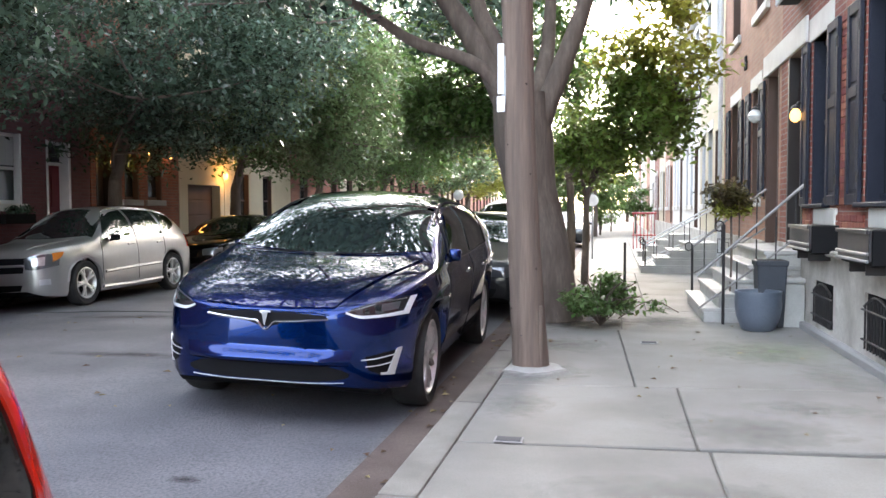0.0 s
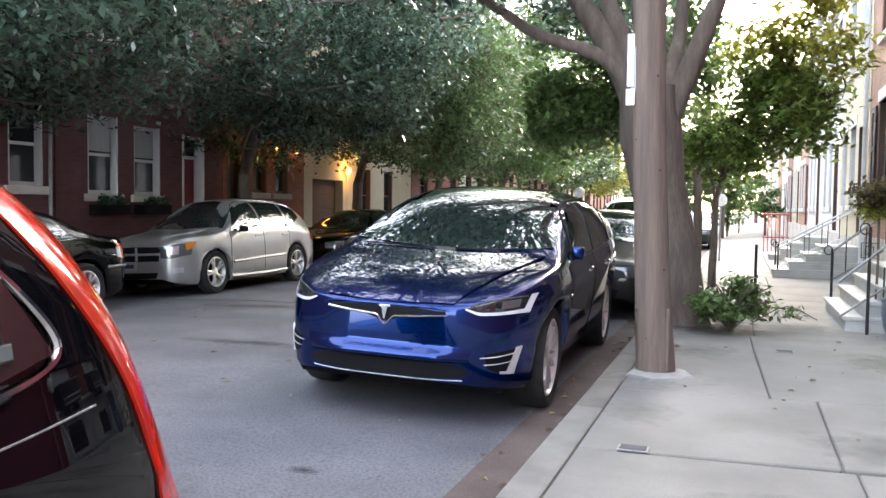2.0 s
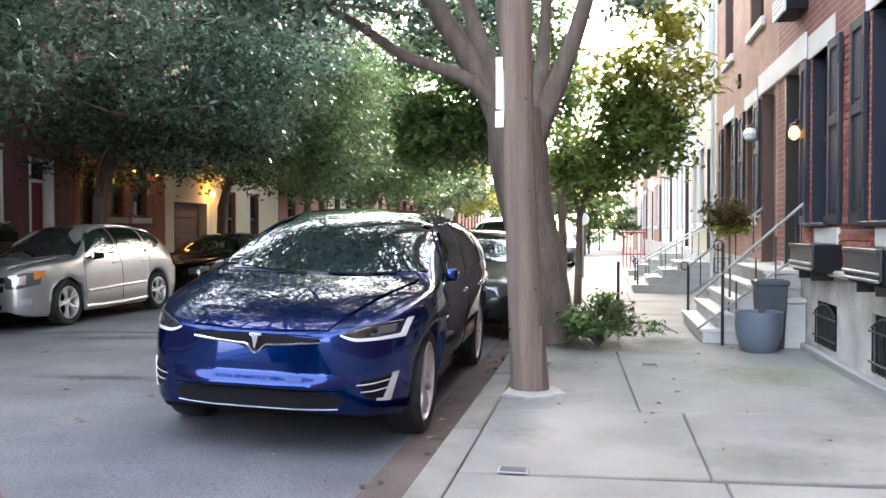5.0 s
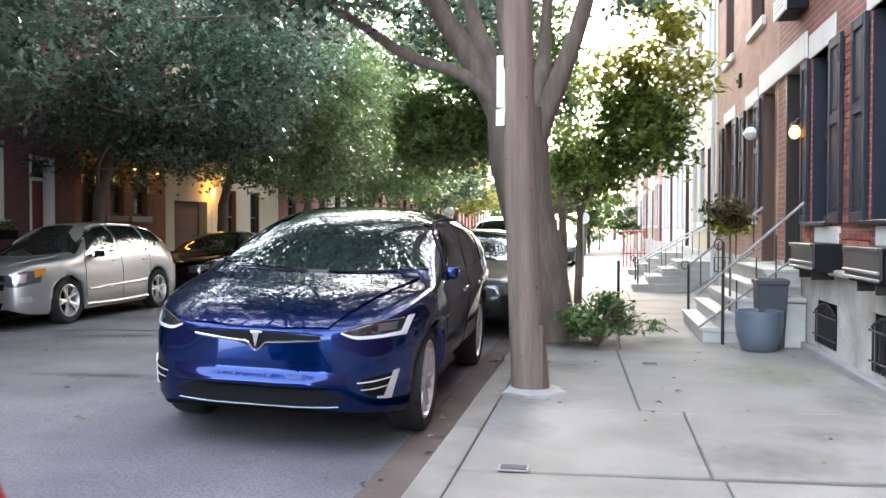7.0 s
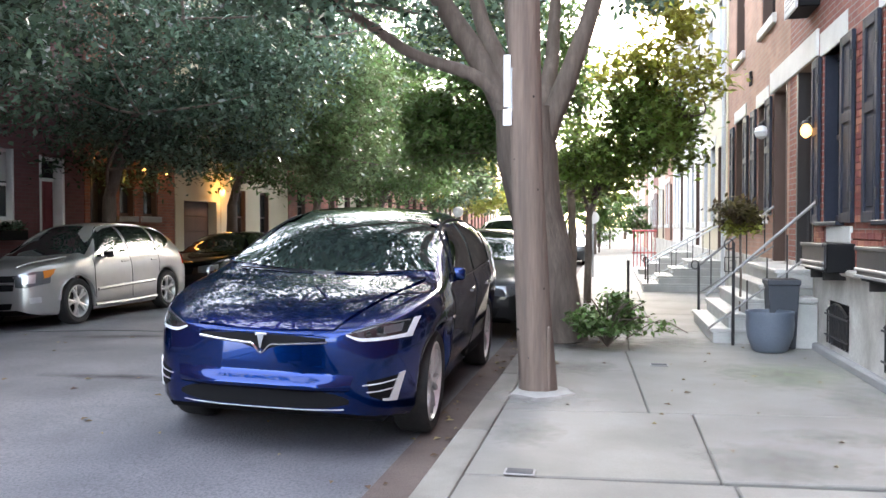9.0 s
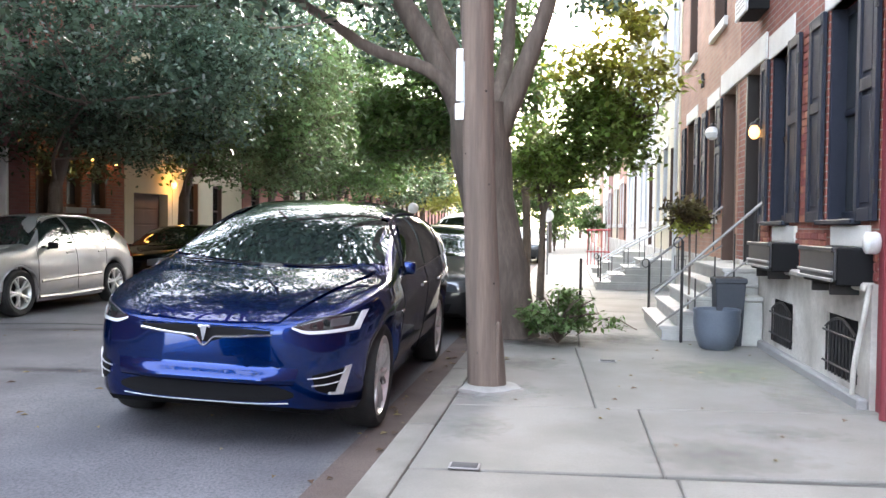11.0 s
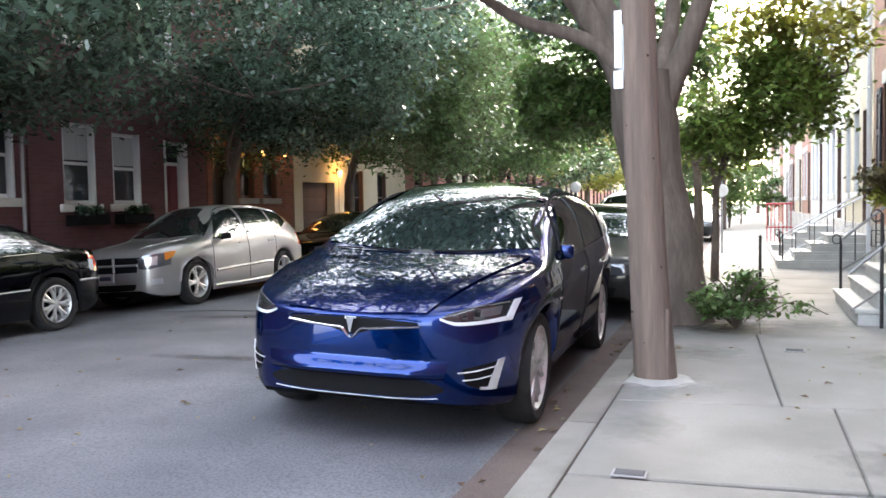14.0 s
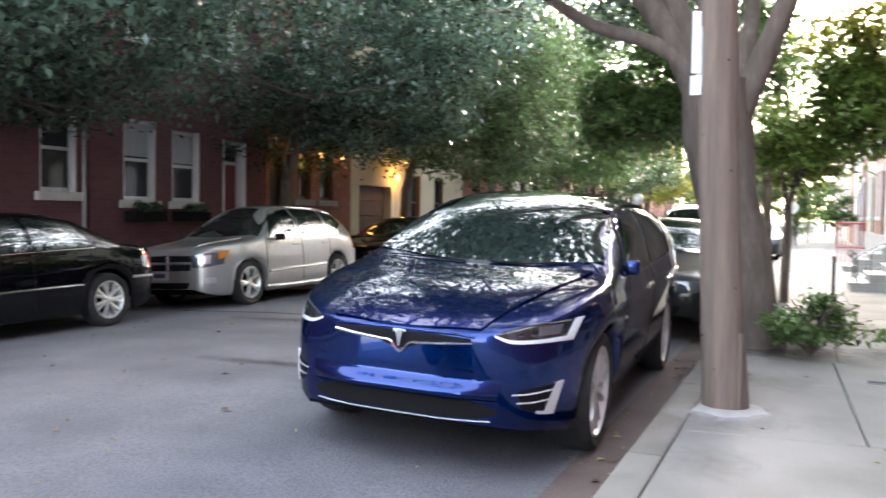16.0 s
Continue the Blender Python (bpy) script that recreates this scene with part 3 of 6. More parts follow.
    part("chrome_bar", sh.line("f", [(-0.42, 0.742), (-0.25, 0.727), (-0.12, 0.717), (-0.06, 0.711), (0, 0.658), (0.06, 0.711), (0.12, 0.717), (0.25, 0.727), (0.42, 0.742)], 0.0085, 0.006, 8), M["chrome"], car, "winged chrome bar")
    y = sh.hit("f", 0, 0.74)[0].y - 0.016
    em = box((-0.040, y - 0.005, 0.768), (0.040, y + 0.012, 0.784), 0.004)
    b = bmesh.new()
    vs = [b.verts.new(c) for c in ((-0.022, y - 0.006, 0.772), (0.022, y - 0.006, 0.772), (0.004, y - 0.006, 0.69), (-0.004, y - 0.006, 0.69))]
    f = b.faces.new(vs)
    g = bmesh.ops.extrude_face_region(b, geom=[f])
    for v in [v for v in g["geom"] if isinstance(v, bmesh.types.BMVert)]:
        v.co.y += 0.02
    tmp = bpy.data.meshes.new("t")
    b.to_mesh(tmp)
    em.from_mesh(tmp)
    part("emblem", em, M["chrome"], car, "small chrome emblem")
    # headlamps
    for k in (1, -1):
        def q(pts):
            return [(k * a, b) for a, b in pts]
        hl = part("headlamp", sh.patch("f", q([(0.525, 0.79), (0.62, 0.828), (0.74, 0.86), (0.895, 0.88)]), q([(0.525, 0.782), (0.605, 0.747), (0.74, 0.752), (0.872, 0.760)]), 18, 8, 0.005), M["lens_dark"], car, "long smoked headlamp", True, 60)
        part("light_strip", sh.patch("f", q([(0.53, 0.792), (0.61, 0.768), (0.74, 0.773), (0.868, 0.788)]), q([(0.53, 0.782), (0.607, 0.748), (0.74, 0.753), (0.872, 0.762)]), 18, 3, 0.009), M["lens_white"], hl, "white running light strip", True)
        part("light_strip", sh.patch("f", q([(0.868, 0.876), (0.895, 0.88)]), q([(0.845, 0.775), (0.872, 0.762)]), 4, 8, 0.009), M["lens_white"], hl, "", True)
        part("light_strip", sh.line("f", q([(0.56, 0.803), (0.64, 0.828), (0.74, 0.852), (0.85, 0.866)]), 0.004, 0.006, 6), M["box_front"], hl, "", True)
        part("reflector", sh.patch("f", q([(0.63, 0.812), (0.72, 0.835)]), q([(0.63, 0.785), (0.72, 0.79)]), 8, 4, 0.007), M["car_glass"], hl, "", True)
        part("reflector", sh.patch("f", q([(0.735, 0.838), (0.825, 0.852)]), q([(0.735, 0.792), (0.82, 0.80)]), 8, 4, 0.007), M["lens_clear"], hl, "", True)
        # fog intake with its chrome brackets
        fi = part("fog_intake", sh.patch("f", q([(0.66, 0.495), (0.75, 0.515), (0.835, 0.53)]), q([(0.68, 0.405), (0.74, 0.372), (0.80, 0.362)]), 10, 6, 0.004), M["black"], car, "black side intake", True)
        part("fog_trim", sh.patch("f", q([(0.822, 0.535), (0.848, 0.542)]), q([(0.776, 0.375), (0.81, 0.358)]), 3, 8, 0.010), M["satin"], fi, "bright chrome bracket", True)
        part("fog_trim", sh.patch("f", q([(0.745, 0.385), (0.79, 0.379)]), q([(0.745, 0.370), (0.80, 0.360)]), 6, 3, 0.010), M["satin"], fi, "", True)
        part("fog_bar", sh.line("f", q([(0.635, 0.474), (0.72, 0.482), (0.82, 0.50)]), 0.004, 0.008), M["satin"], fi)
        part("fog_bar", sh.line("f", q([(0.66, 0.430), (0.73, 0.435), (0.80, 0.447)]), 0.004, 0.008), M["satin"], fi)
        part("tail_lamp", sh.patch("r", q([(0.35, 1.03), (0.6, 1.04), (0.8, 1.05)]), q([(0.35, 0.95), (0.6, 0.92), (0.8, 0.9)]), 10, 4), M["lens_red"], car, "", True)
    part("lower_grille", sh.patch("f", [(-0.56, 0.385), (-0.50, 0.425), (-0.3, 0.435), (0, 0.435), (0.3, 0.435), (0.50, 0.425), (0.56, 0.385)], [(-0.56, 0.36), (-0.5, 0.335), (-0.3, 0.328), (0, 0.324), (0.3, 0.328), (0.5, 0.335), (0.56, 0.36)], 24, 6, 0.004), M["black"], car, "wide black lower grille", True)
    part("lower_lip", sh.line("f", [(-0.53, 0.323), (-0.3, 0.318), (0, 0.316), (0.3, 0.318), (0.53, 0.323)], 0.0035, 0.006, 8), M["satin"], car, "thin bright lower lip")
    shelf = sh.patch("f", [(-0.60, 0.60), (-0.3, 0.60), (0, 0.60), (0.3, 0.60), (0.60, 0.60)], [(-0.56, 0.435), (-0.3, 0.43), (0, 0.428), (0.3, 0.43), (0.56, 0.435)], 28, 14, 0.001)
    for v in shelf.verts:
        f = min(max((0.545 - v.co.z) / 0.075, 0.0), 1.0)
        g = min(max((0.62 - abs(v.co.x)) / 0.25, 0.0), 1.0)
        v.co.y -= 0.055 * f * f * (3 - 2 * f) * g * min(max((v.co.z - 0.425) / 0.03, 0.0), 1.0)
    part("bumper_shelf", shelf, B, car, "smooth shelf of the bumper", True, 70)
    part("wiper", sh.line("t", [(-0.05, 1.20), (0.3, 1.19), (0.6, 1.27)], 0.006, 0.010), M["black"], car)
    part("wiper", sh.line("t", [(-0.68, 1.22), (-0.35, 1.18), (-0.08, 1.17)], 0.006, 0.010), M["black"], car)
    mirror(car, 0.935, 1.74, 1.10, B)
    underbody(car, L, Wd, 0.215, 0.6)
    wheels(car, (0.95, 3.92), 0.825, 0.37, 7, 0.25, "alloy", 0.76)
    part("body", sh.bm, B, car, "curved blue painted body", True, 48)


def plain_car(name, label, place, L, Wd, hub, radius, wy, plan, top, belt, shoulder, low, paint, screen, sides, lean=0.13, e=0.6, spokes=5, arch=None, rear_screen=None):
    """A car with glass, gaps, handles, mirrors and wheels; its lamps are added by the caller."""
    car = thing(name, place, label, "car", "parked cars")
    settle(car, Wd / 2 - 0.12)
    sh = Shell(L, Wd, plan, top, belt, shoulder, low, wy, arch or radius + 0.05, lean, e, hub)
    part("windscreen", sh.patch("t", *screen, 18, 12, 0.008, 0.02, 8), M["car_glass"], car, "dark windscreen with reflections", True, 60)
    if rear_screen:
        part("rear_screen", sh.patch("t", *rear_screen, 16, 10), M["car_glass"], car, "", True, 60)
    for sd in ("s", "S"):
        for up, dn in sides:
            part("side_window", sh.patch(sd, up, dn, 20, 10, 0.013, 0.012, 1), M["side_glass"], car, "", True, 60)
    underbody(car, L, Wd, 0.2, 0.55)
    wheels(car, wy, Wd / 2 - 0.115, radius, spokes, 0.21)
    return car, sh


def silver_car():
    wy = (0.88, 3.515)
    car, sh = plain_car("silver_hatchback", "silver five-door hatchback parked at the far kerb", (-8.97, 11.13, ROAD), 4.41, 1.76, 0.355, 0.355, wy,
                        [(0, 0.56), (0.04, 0.68), (0.12, 0.80), (0.25, 0.885), (0.45, 0.95), (0.7, 0.985), (1.2, 1), (3.4, 1), (4.1, 0.95), (4.35, 0.85), (4.41, 0.76)],
                        [(0, 0.80), (0.03, 0.88), (0.15, 0.93), (0.5, 0.99), (0.95, 1.04), (1.15, 1.08), (1.75, 1.48), (2.0, 1.575), (2.5, 1.61), (3.2, 1.59), (3.8, 1.50), (4.08, 1.27), (4.25, 1.02), (4.35, 0.95), (4.41, 0.85)],
                        [(0, 0.74), (0.1, 0.85), (0.4, 0.90), (1.0, 0.95), (2, 0.99), (3.4, 1.06), (4.2, 0.96), (4.41, 0.78)],
                        [(0, 0.6), (0.8, 0.76), (2, 0.74), (3.5, 0.82), (4.41, 0.7)],
                        [(0, 0.3), (0.1, 0.23), (0.5, 0.19), (3.9, 0.2), (4.41, 0.33)], "silver_paint",
                        ([(-0.56, 1.86), (0, 1.93), (0.56, 1.86)], [(-0.76, 1.22), (0, 1.08), (0.76, 1.22)]),
                        [([(1.70, 1.37), (2.0, 1.475), (2.3, 1.51)], [(1.35, 1.01), (1.8, 1.015), (2.3, 1.03)]),
                         ([(2.38, 1.515), (2.8, 1.51), (3.15, 1.49)], [(2.38, 1.035), (2.8, 1.05), (3.2, 1.07)]),
                         ([(3.24, 1.48), (3.5, 1.44), (3.68, 1.385)], [(3.27, 1.09), (3.6, 1.16), (3.74, 1.24)])], e=0.5, lean=0.23, arch=0.40)
    S = M["silver_paint"]
    gr = part("grille", sh.patch("f", [(-0.46, 0.80), (0, 0.81), (0.46, 0.80)], [(-0.42, 0.58), (0, 0.575), (0.42, 0.58)], 16, 6, 0.004), M["black"], car, "black grille with a silver cross", True)
    part("grille_bar", sh.line("f", [(-0.44, 0.69), (0, 0.69), (0.44, 0.69)], 0.02, 0.006), S, gr)
    part("grille_bar", sh.line("f", [(0, 0.80), (0, 0.69), (0, 0.585)], 0.022, 0.006), S, gr)
    part("lower_grille", sh.patch("f", [(-0.4, 0.40), (0, 0.40), (0.4, 0.40)], [(-0.36, 0.31), (0, 0.30), (0.36, 0.31)], 12, 4, 0.004), M["black"], car, "", True)
    for k in (1, -1):
        def q(pts):
            return [(k * a, b) for a, b in pts]
        hl = part("headlamp", sh.patch("f", q([(0.45, 0.80), (0.62, 0.835), (0.80, 0.87)]), q([(0.46, 0.63), (0.60, 0.61), (0.80, 0.67)]), 12, 6, 0.006), M["lens_clear"], car, "clear headlamp", True)
        part("reflector", sh.patch("f", q([(0.56, 0.785), (0.70, 0.81)]), q([(0.56, 0.67), (0.70, 0.68)]), 8, 5, 0.010), M["lens_bright"], hl, "", True)
        part("bonnet_crease", sh.line("t", q([(0.40, 0.12), (0.46, 0.6), (0.55, 1.05)]), 0.012, 0.0, 6), S, car, "", True, 60)
        part("indicator", sh.patch("s" if k > 0 else "S", [(0.24, 0.855), (0.33, 0.862), (0.44, 0.87)], [(0.23, 0.74), (0.31, 0.755), (0.38, 0.80)], 8, 4, 0.008), M["lens_amber"], hl, "amber corner lamp", True)
        part("fog_lamp", sh.patch("f", q([(0.63, 0.47), (0.74, 0.475)]), q([(0.63, 0.385), (0.74, 0.39)]), 6, 4, 0.006), M["satin"], car, "", True)
    for sd in ("s", "S"):
        part("side_molding", sh.line(sd, [(1.36, 0.50), (2.2, 0.53), (3.05, 0.55)], 0.026, 0.004), S, car, "pale side moulding", True)
        part("sill", sh.line(sd, [(1.3, 0.26), (2.2, 0.25), (3.1, 0.27)], 0.03, 0.0), S, car, "", True)
        part("roof_trim", sh.line(sd, [(1.6, 1.3), (1.95, 1.51), (2.5, 1.555), (3.2, 1.53), (3.72, 1.43)], 0.008, 0.004), M["chrome"], car)
        for y in (2.34, 3.22):
            part("door_gap", sh.line(sd, [(y, 0.32), (y, 0.7), (y, 1.02)], 0.005, 0.0), M["black"], car)
        part("door_gap", sh.line(sd, [(1.32, 0.36), (1.30, 0.7), (1.33, 1.0)], 0.005, 0.0), M["black"], car)
        for y in (2.15, 3.05):
            part("door_handle", sh.line(sd, [(y - 0.09, 0.92), (y, 0.925), (y + 0.09, 0.93)], 0.016, 0.006), S, car)
        part("arch_trim", sh.line(sd, [(0.47, 0.40), (0.55, 0.62), (0.88, 0.765), (1.21, 0.62), (1.29, 0.40)], 0.016, 0.003, 8), S, car, "", True)
        part("tail_lamp", sh.patch(sd, [(4.08, 1.05), (4.24, 0.98)], [(4.1, 0.80), (4.26, 0.78)], 6, 5, 0.005), M["lens_red"], car, "", True)
    plate_part(car, -0.30, 0.0, 0.44, 0.57, sh.hit("f", -0.15, 0.5)[0].y - 0.02)
    mirror(car, 0.92, 1.6, 1.05, M["black"])
    part("body", sh.bm, S, car, "silver painted body", True, 48)


SEDAN = dict(
    plan=[(0, 0.70), (0.04, 0.79), (0.12, 0.87), (0.3, 0.93), (0.7, 0.975), (1.2, 1), (3.7, 1), (4.2, 0.97), (4.42, 0.90), (4.5, 0.82)],
    top=[(0, 0.68), (0.03, 0.74), (0.15, 0.80), (0.5, 0.87), (1.1, 0.94), (1.35, 0.98), (2.0, 1.32), (2.3, 1.41), (2.8, 1.435), (3.3, 1.38), (3.9, 1.08), (4.15, 1.04), (4.38, 1.02), (4.47, 0.97), (4.5, 0.86)],
    belt=[(0, 0.62), (0.1, 0.73), (0.4, 0.80), (1.2, 0.88), (2.5, 0.93), (3.8, 0.97), (4.38, 0.94), (4.5, 0.8)],
    shoulder=[(0, 0.53), (0.8, 0.68), (2, 0.70), (3.8, 0.74), (4.5, 0.66)],
    low=[(0, 0.3), (0.1, 0.23), (0.5, 0.18), (4.1, 0.19), (4.5, 0.30)])


def sedan(name, label, place, paint, front=True):
    wy = (0.9, 3.63)
    car, sh = plain_car(name, label, place, 4.5, 1.78, 0.335, 0.335, wy, SEDAN["plan"], SEDAN["top"], SEDAN["belt"], SEDAN["shoulder"], SEDAN["low"], paint,
                        ([(-0.54, 2.1), (0, 2.18), (0.54, 2.1)], [(-0.74, 1.45), (0, 1.30), (0.74, 1.45)]),
                        [([(1.95, 1.24), (2.2, 1.32), (2.5, 1.35)], [(1.55, 0.94), (2.0, 0.95), (2.5, 0.97)]),
                         ([(2.58, 1.355), (2.9, 1.34), (3.2, 1.28)], [(2.58, 0.975), (3.0, 0.99), (3.4, 1.0)])], e=0.55, lean=0.18,
                        spokes=7, rear_screen=([(-0.66, 3.82), (0, 3.95), (0.66, 3.82)], [(-0.54, 3.3), (0, 3.22), (0.54, 3.3)]))
    P = M[paint]
    part("grille", sh.patch("f", [(-0.32, 0.68), (0, 0.69), (0.32, 0.68)], [(-0.28, 0.55), (0, 0.54), (0.28, 0.55)], 10, 4, 0.004), M["black"], car, "", True)
    part("lower_grille", sh.patch("f", [(-0.5, 0.42), (0, 0.42), (0.5, 0.42)], [(-0.45, 0.31), (0, 0.3), (0.45, 0.31)], 12, 4, 0.004), M["black"], car, "", True)
    for k in (1, -1):
        def q(pts):
            return [(k * a, b) for a, b in pts]
        part("headlamp", sh.patch("f", q([(0.42, 0.70), (0.6, 0.72), (0.78, 0.735)]), q([(0.42, 0.58), (0.6, 0.57), (0.79, 0.62)]), 12, 6, 0.006), M["lens_clear"], car, "clear headlamp", True)
        sd = "s" if k > 0 else "S"
        tl = part("tail_lamp", sh.patch(sd, [(4.22, 0.91), (4.33, 0.91), (4.45, 0.89)], [(4.25, 0.71), (4.35, 0.70), (4.46, 0.70)], 8, 5, 0.006), M["lens_red"], car, "red and clear tail lamp", True)
        part("clear_lens", sh.patch(sd, [(4.21, 0.86), (4.26, 0.86), (4.30, 0.855)], [(4.23, 0.72), (4.27, 0.715), (4.31, 0.71)], 8, 3, 0.009), M["lens_white"], tl, "", True)
        part("side_trim", sh.line(sd, [(1.35, 0.52), (2.3, 0.54), (3.2, 0.55)], 0.013, 0.003), M["chrome"] if name == "black_sedan" else P, car, "", True)
        part("bumper_trim", sh.line(sd, [(4.02, 0.60), (4.25, 0.60), (4.47, 0.595)], 0.018, 0.003), M["zinc"], car, "", True)
        for y in (2.54, 3.38):
            part("door_gap", sh.line(sd, [(y, 0.3), (y, 0.6), (y, 0.96)], 0.004, 0.0), M["black"], car)
        for y in (2.36, 3.2):
            part("door_handle", sh.line(sd, [(y - 0.09, 0.84), (y + 0.09, 0.845)], 0.015, 0.006), P, car)
        part("window_trim", sh.line(sd, [(1.5, 0.925), (2.2, 0.945), (2.9, 0.97), (3.45, 0.985)], 0.007), M["chrome"], car)
    mirror(car, 0.92, 1.75, 0.97, P)
    part("body", sh.bm, P, car, "polished dark painted body" if paint != "white_car" else "white painted body", True, 48)
    return car, sh


def near_hatch():
    """The dark estate next to the camera, with tall red lamps up its rear pillars."""
    wy = (0.9, 3.6)
    L = 4.45
    car, sh = plain_car("black_estate_car", "black estate car with tall red tail lamps, parked at the kerb", (-2.325, -2.04, ROAD), L, 1.84, 0.34, 0.34, wy,
                        [(0, 0.72), (0.05, 0.82), (0.15, 0.89), (0.4, 0.95), (0.9, 1), (3.8, 1), (4.1, 0.975), (4.3, 0.94), (4.45, 0.87)],
                        [(0, 0.72), (0.05, 0.82), (0.4, 0.93), (1.1, 1.02), (1.3, 1.06), (1.9, 1.47), (2.2, 1.61), (2.8, 1.67), (3.4, 1.67), (3.65, 1.655), (3.87, 1.61), (4.01, 1.52), (4.19, 1.30), (4.31, 1.06), (4.38, 0.90), (4.45, 0.76)],
                        [(0, 0.66), (0.15, 0.8), (1.0, 0.95), (3.5, 1.04), (4.1, 0.96), (4.45, 0.66)],
                        [(0, 0.55), (0.9, 0.74), (3.6, 0.8), (4.45, 0.6)],
                        [(0, 0.3), (0.2, 0.22), (4.1, 0.24), (4.45, 0.38)], "black_paint",
                        ([(-0.56, 2.05), (0, 2.12), (0.56, 2.05)], [(-0.76, 1.4), (0, 1.26), (0.76, 1.4)]),
                        [([(1.9, 1.38), (2.2, 1.46), (2.45, 1.48)], [(1.5, 1.03), (2.0, 1.05), (2.45, 1.06)]),
                         ([(2.53, 1.485), (2.9, 1.49), (3.2, 1.475)], [(2.53, 1.065), (2.9, 1.08), (3.25, 1.09)]),
                         ([(3.3, 1.41), (3.6, 1.37), (3.80, 1.29)], [(3.33, 1.05), (3.65, 1.06), (3.92, 1.12)])], e=0.45, lean=0.10)
    P = M["black_paint"]
    for sd in ("s", "S"):
        part("tail_lamp", sh.patch(sd, [(3.74, 1.55), (3.98, 1.28), (4.165, 1.04), (4.25, 0.87), (4.295, 0.62)], [(3.94, 1.535), (4.155, 1.28), (4.285, 1.04), (4.36, 0.87), (4.41, 0.62)], 20, 4, 0.010), M["lens_red"], car, "tall curved red tail lamp", True)
        part("window_trim", sh.line(sd, [(1.45, 1.0), (2.4, 1.02), (3.3, 1.035), (3.7, 1.05), (3.94, 1.115), (3.85, 1.26), (3.68, 1.37), (3.3, 1.43), (2.5, 1.50)], 0.010, 0.003, 8), M["chrome"], car, "grey window trim")
        # pale bar paints the thin glint along the body's crease
        part("body_crease", sh.line(sd, [(2.9, 0.90), (3.5, 0.94), (4.05, 0.98)], 0.003, 0.0), M["zinc"], car)
        part("bumper_gap", sh.line(sd, [(3.98, 0.60), (4.15, 0.62), (4.3, 0.63)], 0.005, 0.0), M["black"], car)
    part("rear_window", sh.patch("r", [(-0.55, 1.47), (0, 1.49), (0.55, 1.47)], [(-0.66, 1.08), (0, 1.06), (0.66, 1.08)], 14, 6), M["car_glass"], car, "", True)
    part("body", sh.bm, P, car, "polished black body", True, 48)


def white_van():
    car, sh = plain_car("white_suv", "white car with a high pale roof parked behind a dark one", (-2.15, 16.4, ROAD), 4.7, 1.86, 0.35, 0.35, (0.92, 3.65),
                        [(0, 0.72), (0.05, 0.82), (0.15, 0.89), (0.4, 0.95), (0.9, 1), (4.2, 0.98), (4.7, 0.86)],
                        [(0, 0.8), (0.05, 0.9), (0.4, 1.0), (1.1, 1.06), (1.3, 1.12), (1.8, 1.5), (2.1, 1.64), (2.6, 1.7), (4.2, 1.68), (4.5, 1.4), (4.7, 0.9)],
                        [(0, 0.72), (0.15, 0.88), (1.0, 0.98), (3.5, 1.05), (4.7, 0.8)],
                        [(0, 0.55), (0.9, 0.76), (3.6, 0.8), (4.7, 0.66)], [(0, 0.3), (0.2, 0.24), (4.2, 0.24), (4.7, 0.38)], "white_car",
                        ([(-0.58, 1.95), (0, 2.02), (0.58, 1.95)], [(-0.78, 1.38), (0, 1.24), (0.78, 1.38)]),
                        [([(1.85, 1.46), (2.2, 1.56), (2.45, 1.57)], [(1.5, 1.05), (2.0, 1.06), (2.45, 1.08)]),
                         ([(2.53, 1.575), (3.0, 1.575), (3.4, 1.56)], [(2.53, 1.085), (2.9, 1.1), (3.45, 1.11)])], e=0.5)
    for k in (1, -1):
        part("headlamp", sh.patch("f", [(k * 0.45, 0.82), (k * 0.8, 0.86)], [(k * 0.45, 0.68), (k * 0.8, 0.72)], 8, 4, 0.006), M["lens_clear"], car, "", True)
    part("grille", sh.patch("f", [(-0.38, 0.82), (0.38, 0.82)], [(-0.36, 0.62), (0.36, 0.62)], 8, 4, 0.004), M["black"], car, "", True)
    mirror(car, 0.97, 1.65, 1.1, M["white_car"])
    part("body", sh.bm, M["white_car"], car, "white painted body", True, 48)


blue_car()
silver_car()
near_hatch()
sedan("black_sedan", "polished black saloon parked at the far kerb", (-8.95, 5.48, ROAD), "black_paint")
sedan("black_car", "black saloon parked behind a silver hatchback", (-8.75, 16.2, ROAD), "black_paint")
sedan("dark_grey_car", "dark grey car parked close behind the blue car", (-2.02, 11.3, ROAD), "grey_paint")
white_van()
sedan("far_car", "dark car parked far down the street", (-1.9, 33.0, ROAD), "grey_paint")
sedan("far_car", "pale car parked far down the street", (-8.6, 27.0, ROAD), "white_car")


# ---------------------------------------------------------------- street
WALL, KERB, FAR_KERB, FAR_WALL = 2.2, -1.06, -9.85, -11.0
END = 150.0


def sheet(name, lo, hi, material, nx=1, ny=1, sag=None):
    bm = bmesh.new()
    g = [[bm.verts.new((lo[0] + (hi[0] - lo[0]) * i / nx, lo[1] + (hi[1] - lo[1]) * j / ny, lo[2])) for i in range(nx + 1)] for j in range(ny + 1)]
    for j in range(ny):
        for i in range(nx):
            bm.faces.new((g[j][i], g[j][i + 1], g[j + 1][i + 1], g[j + 1][i]))
    return mesh_object(name, bm, material)


tagged(sheet("ground", (-600, -600, -0.25), (600, 900, -0.25), M["asphalt"]), "grey ground reaching the horizon", "ground", kind="structure")


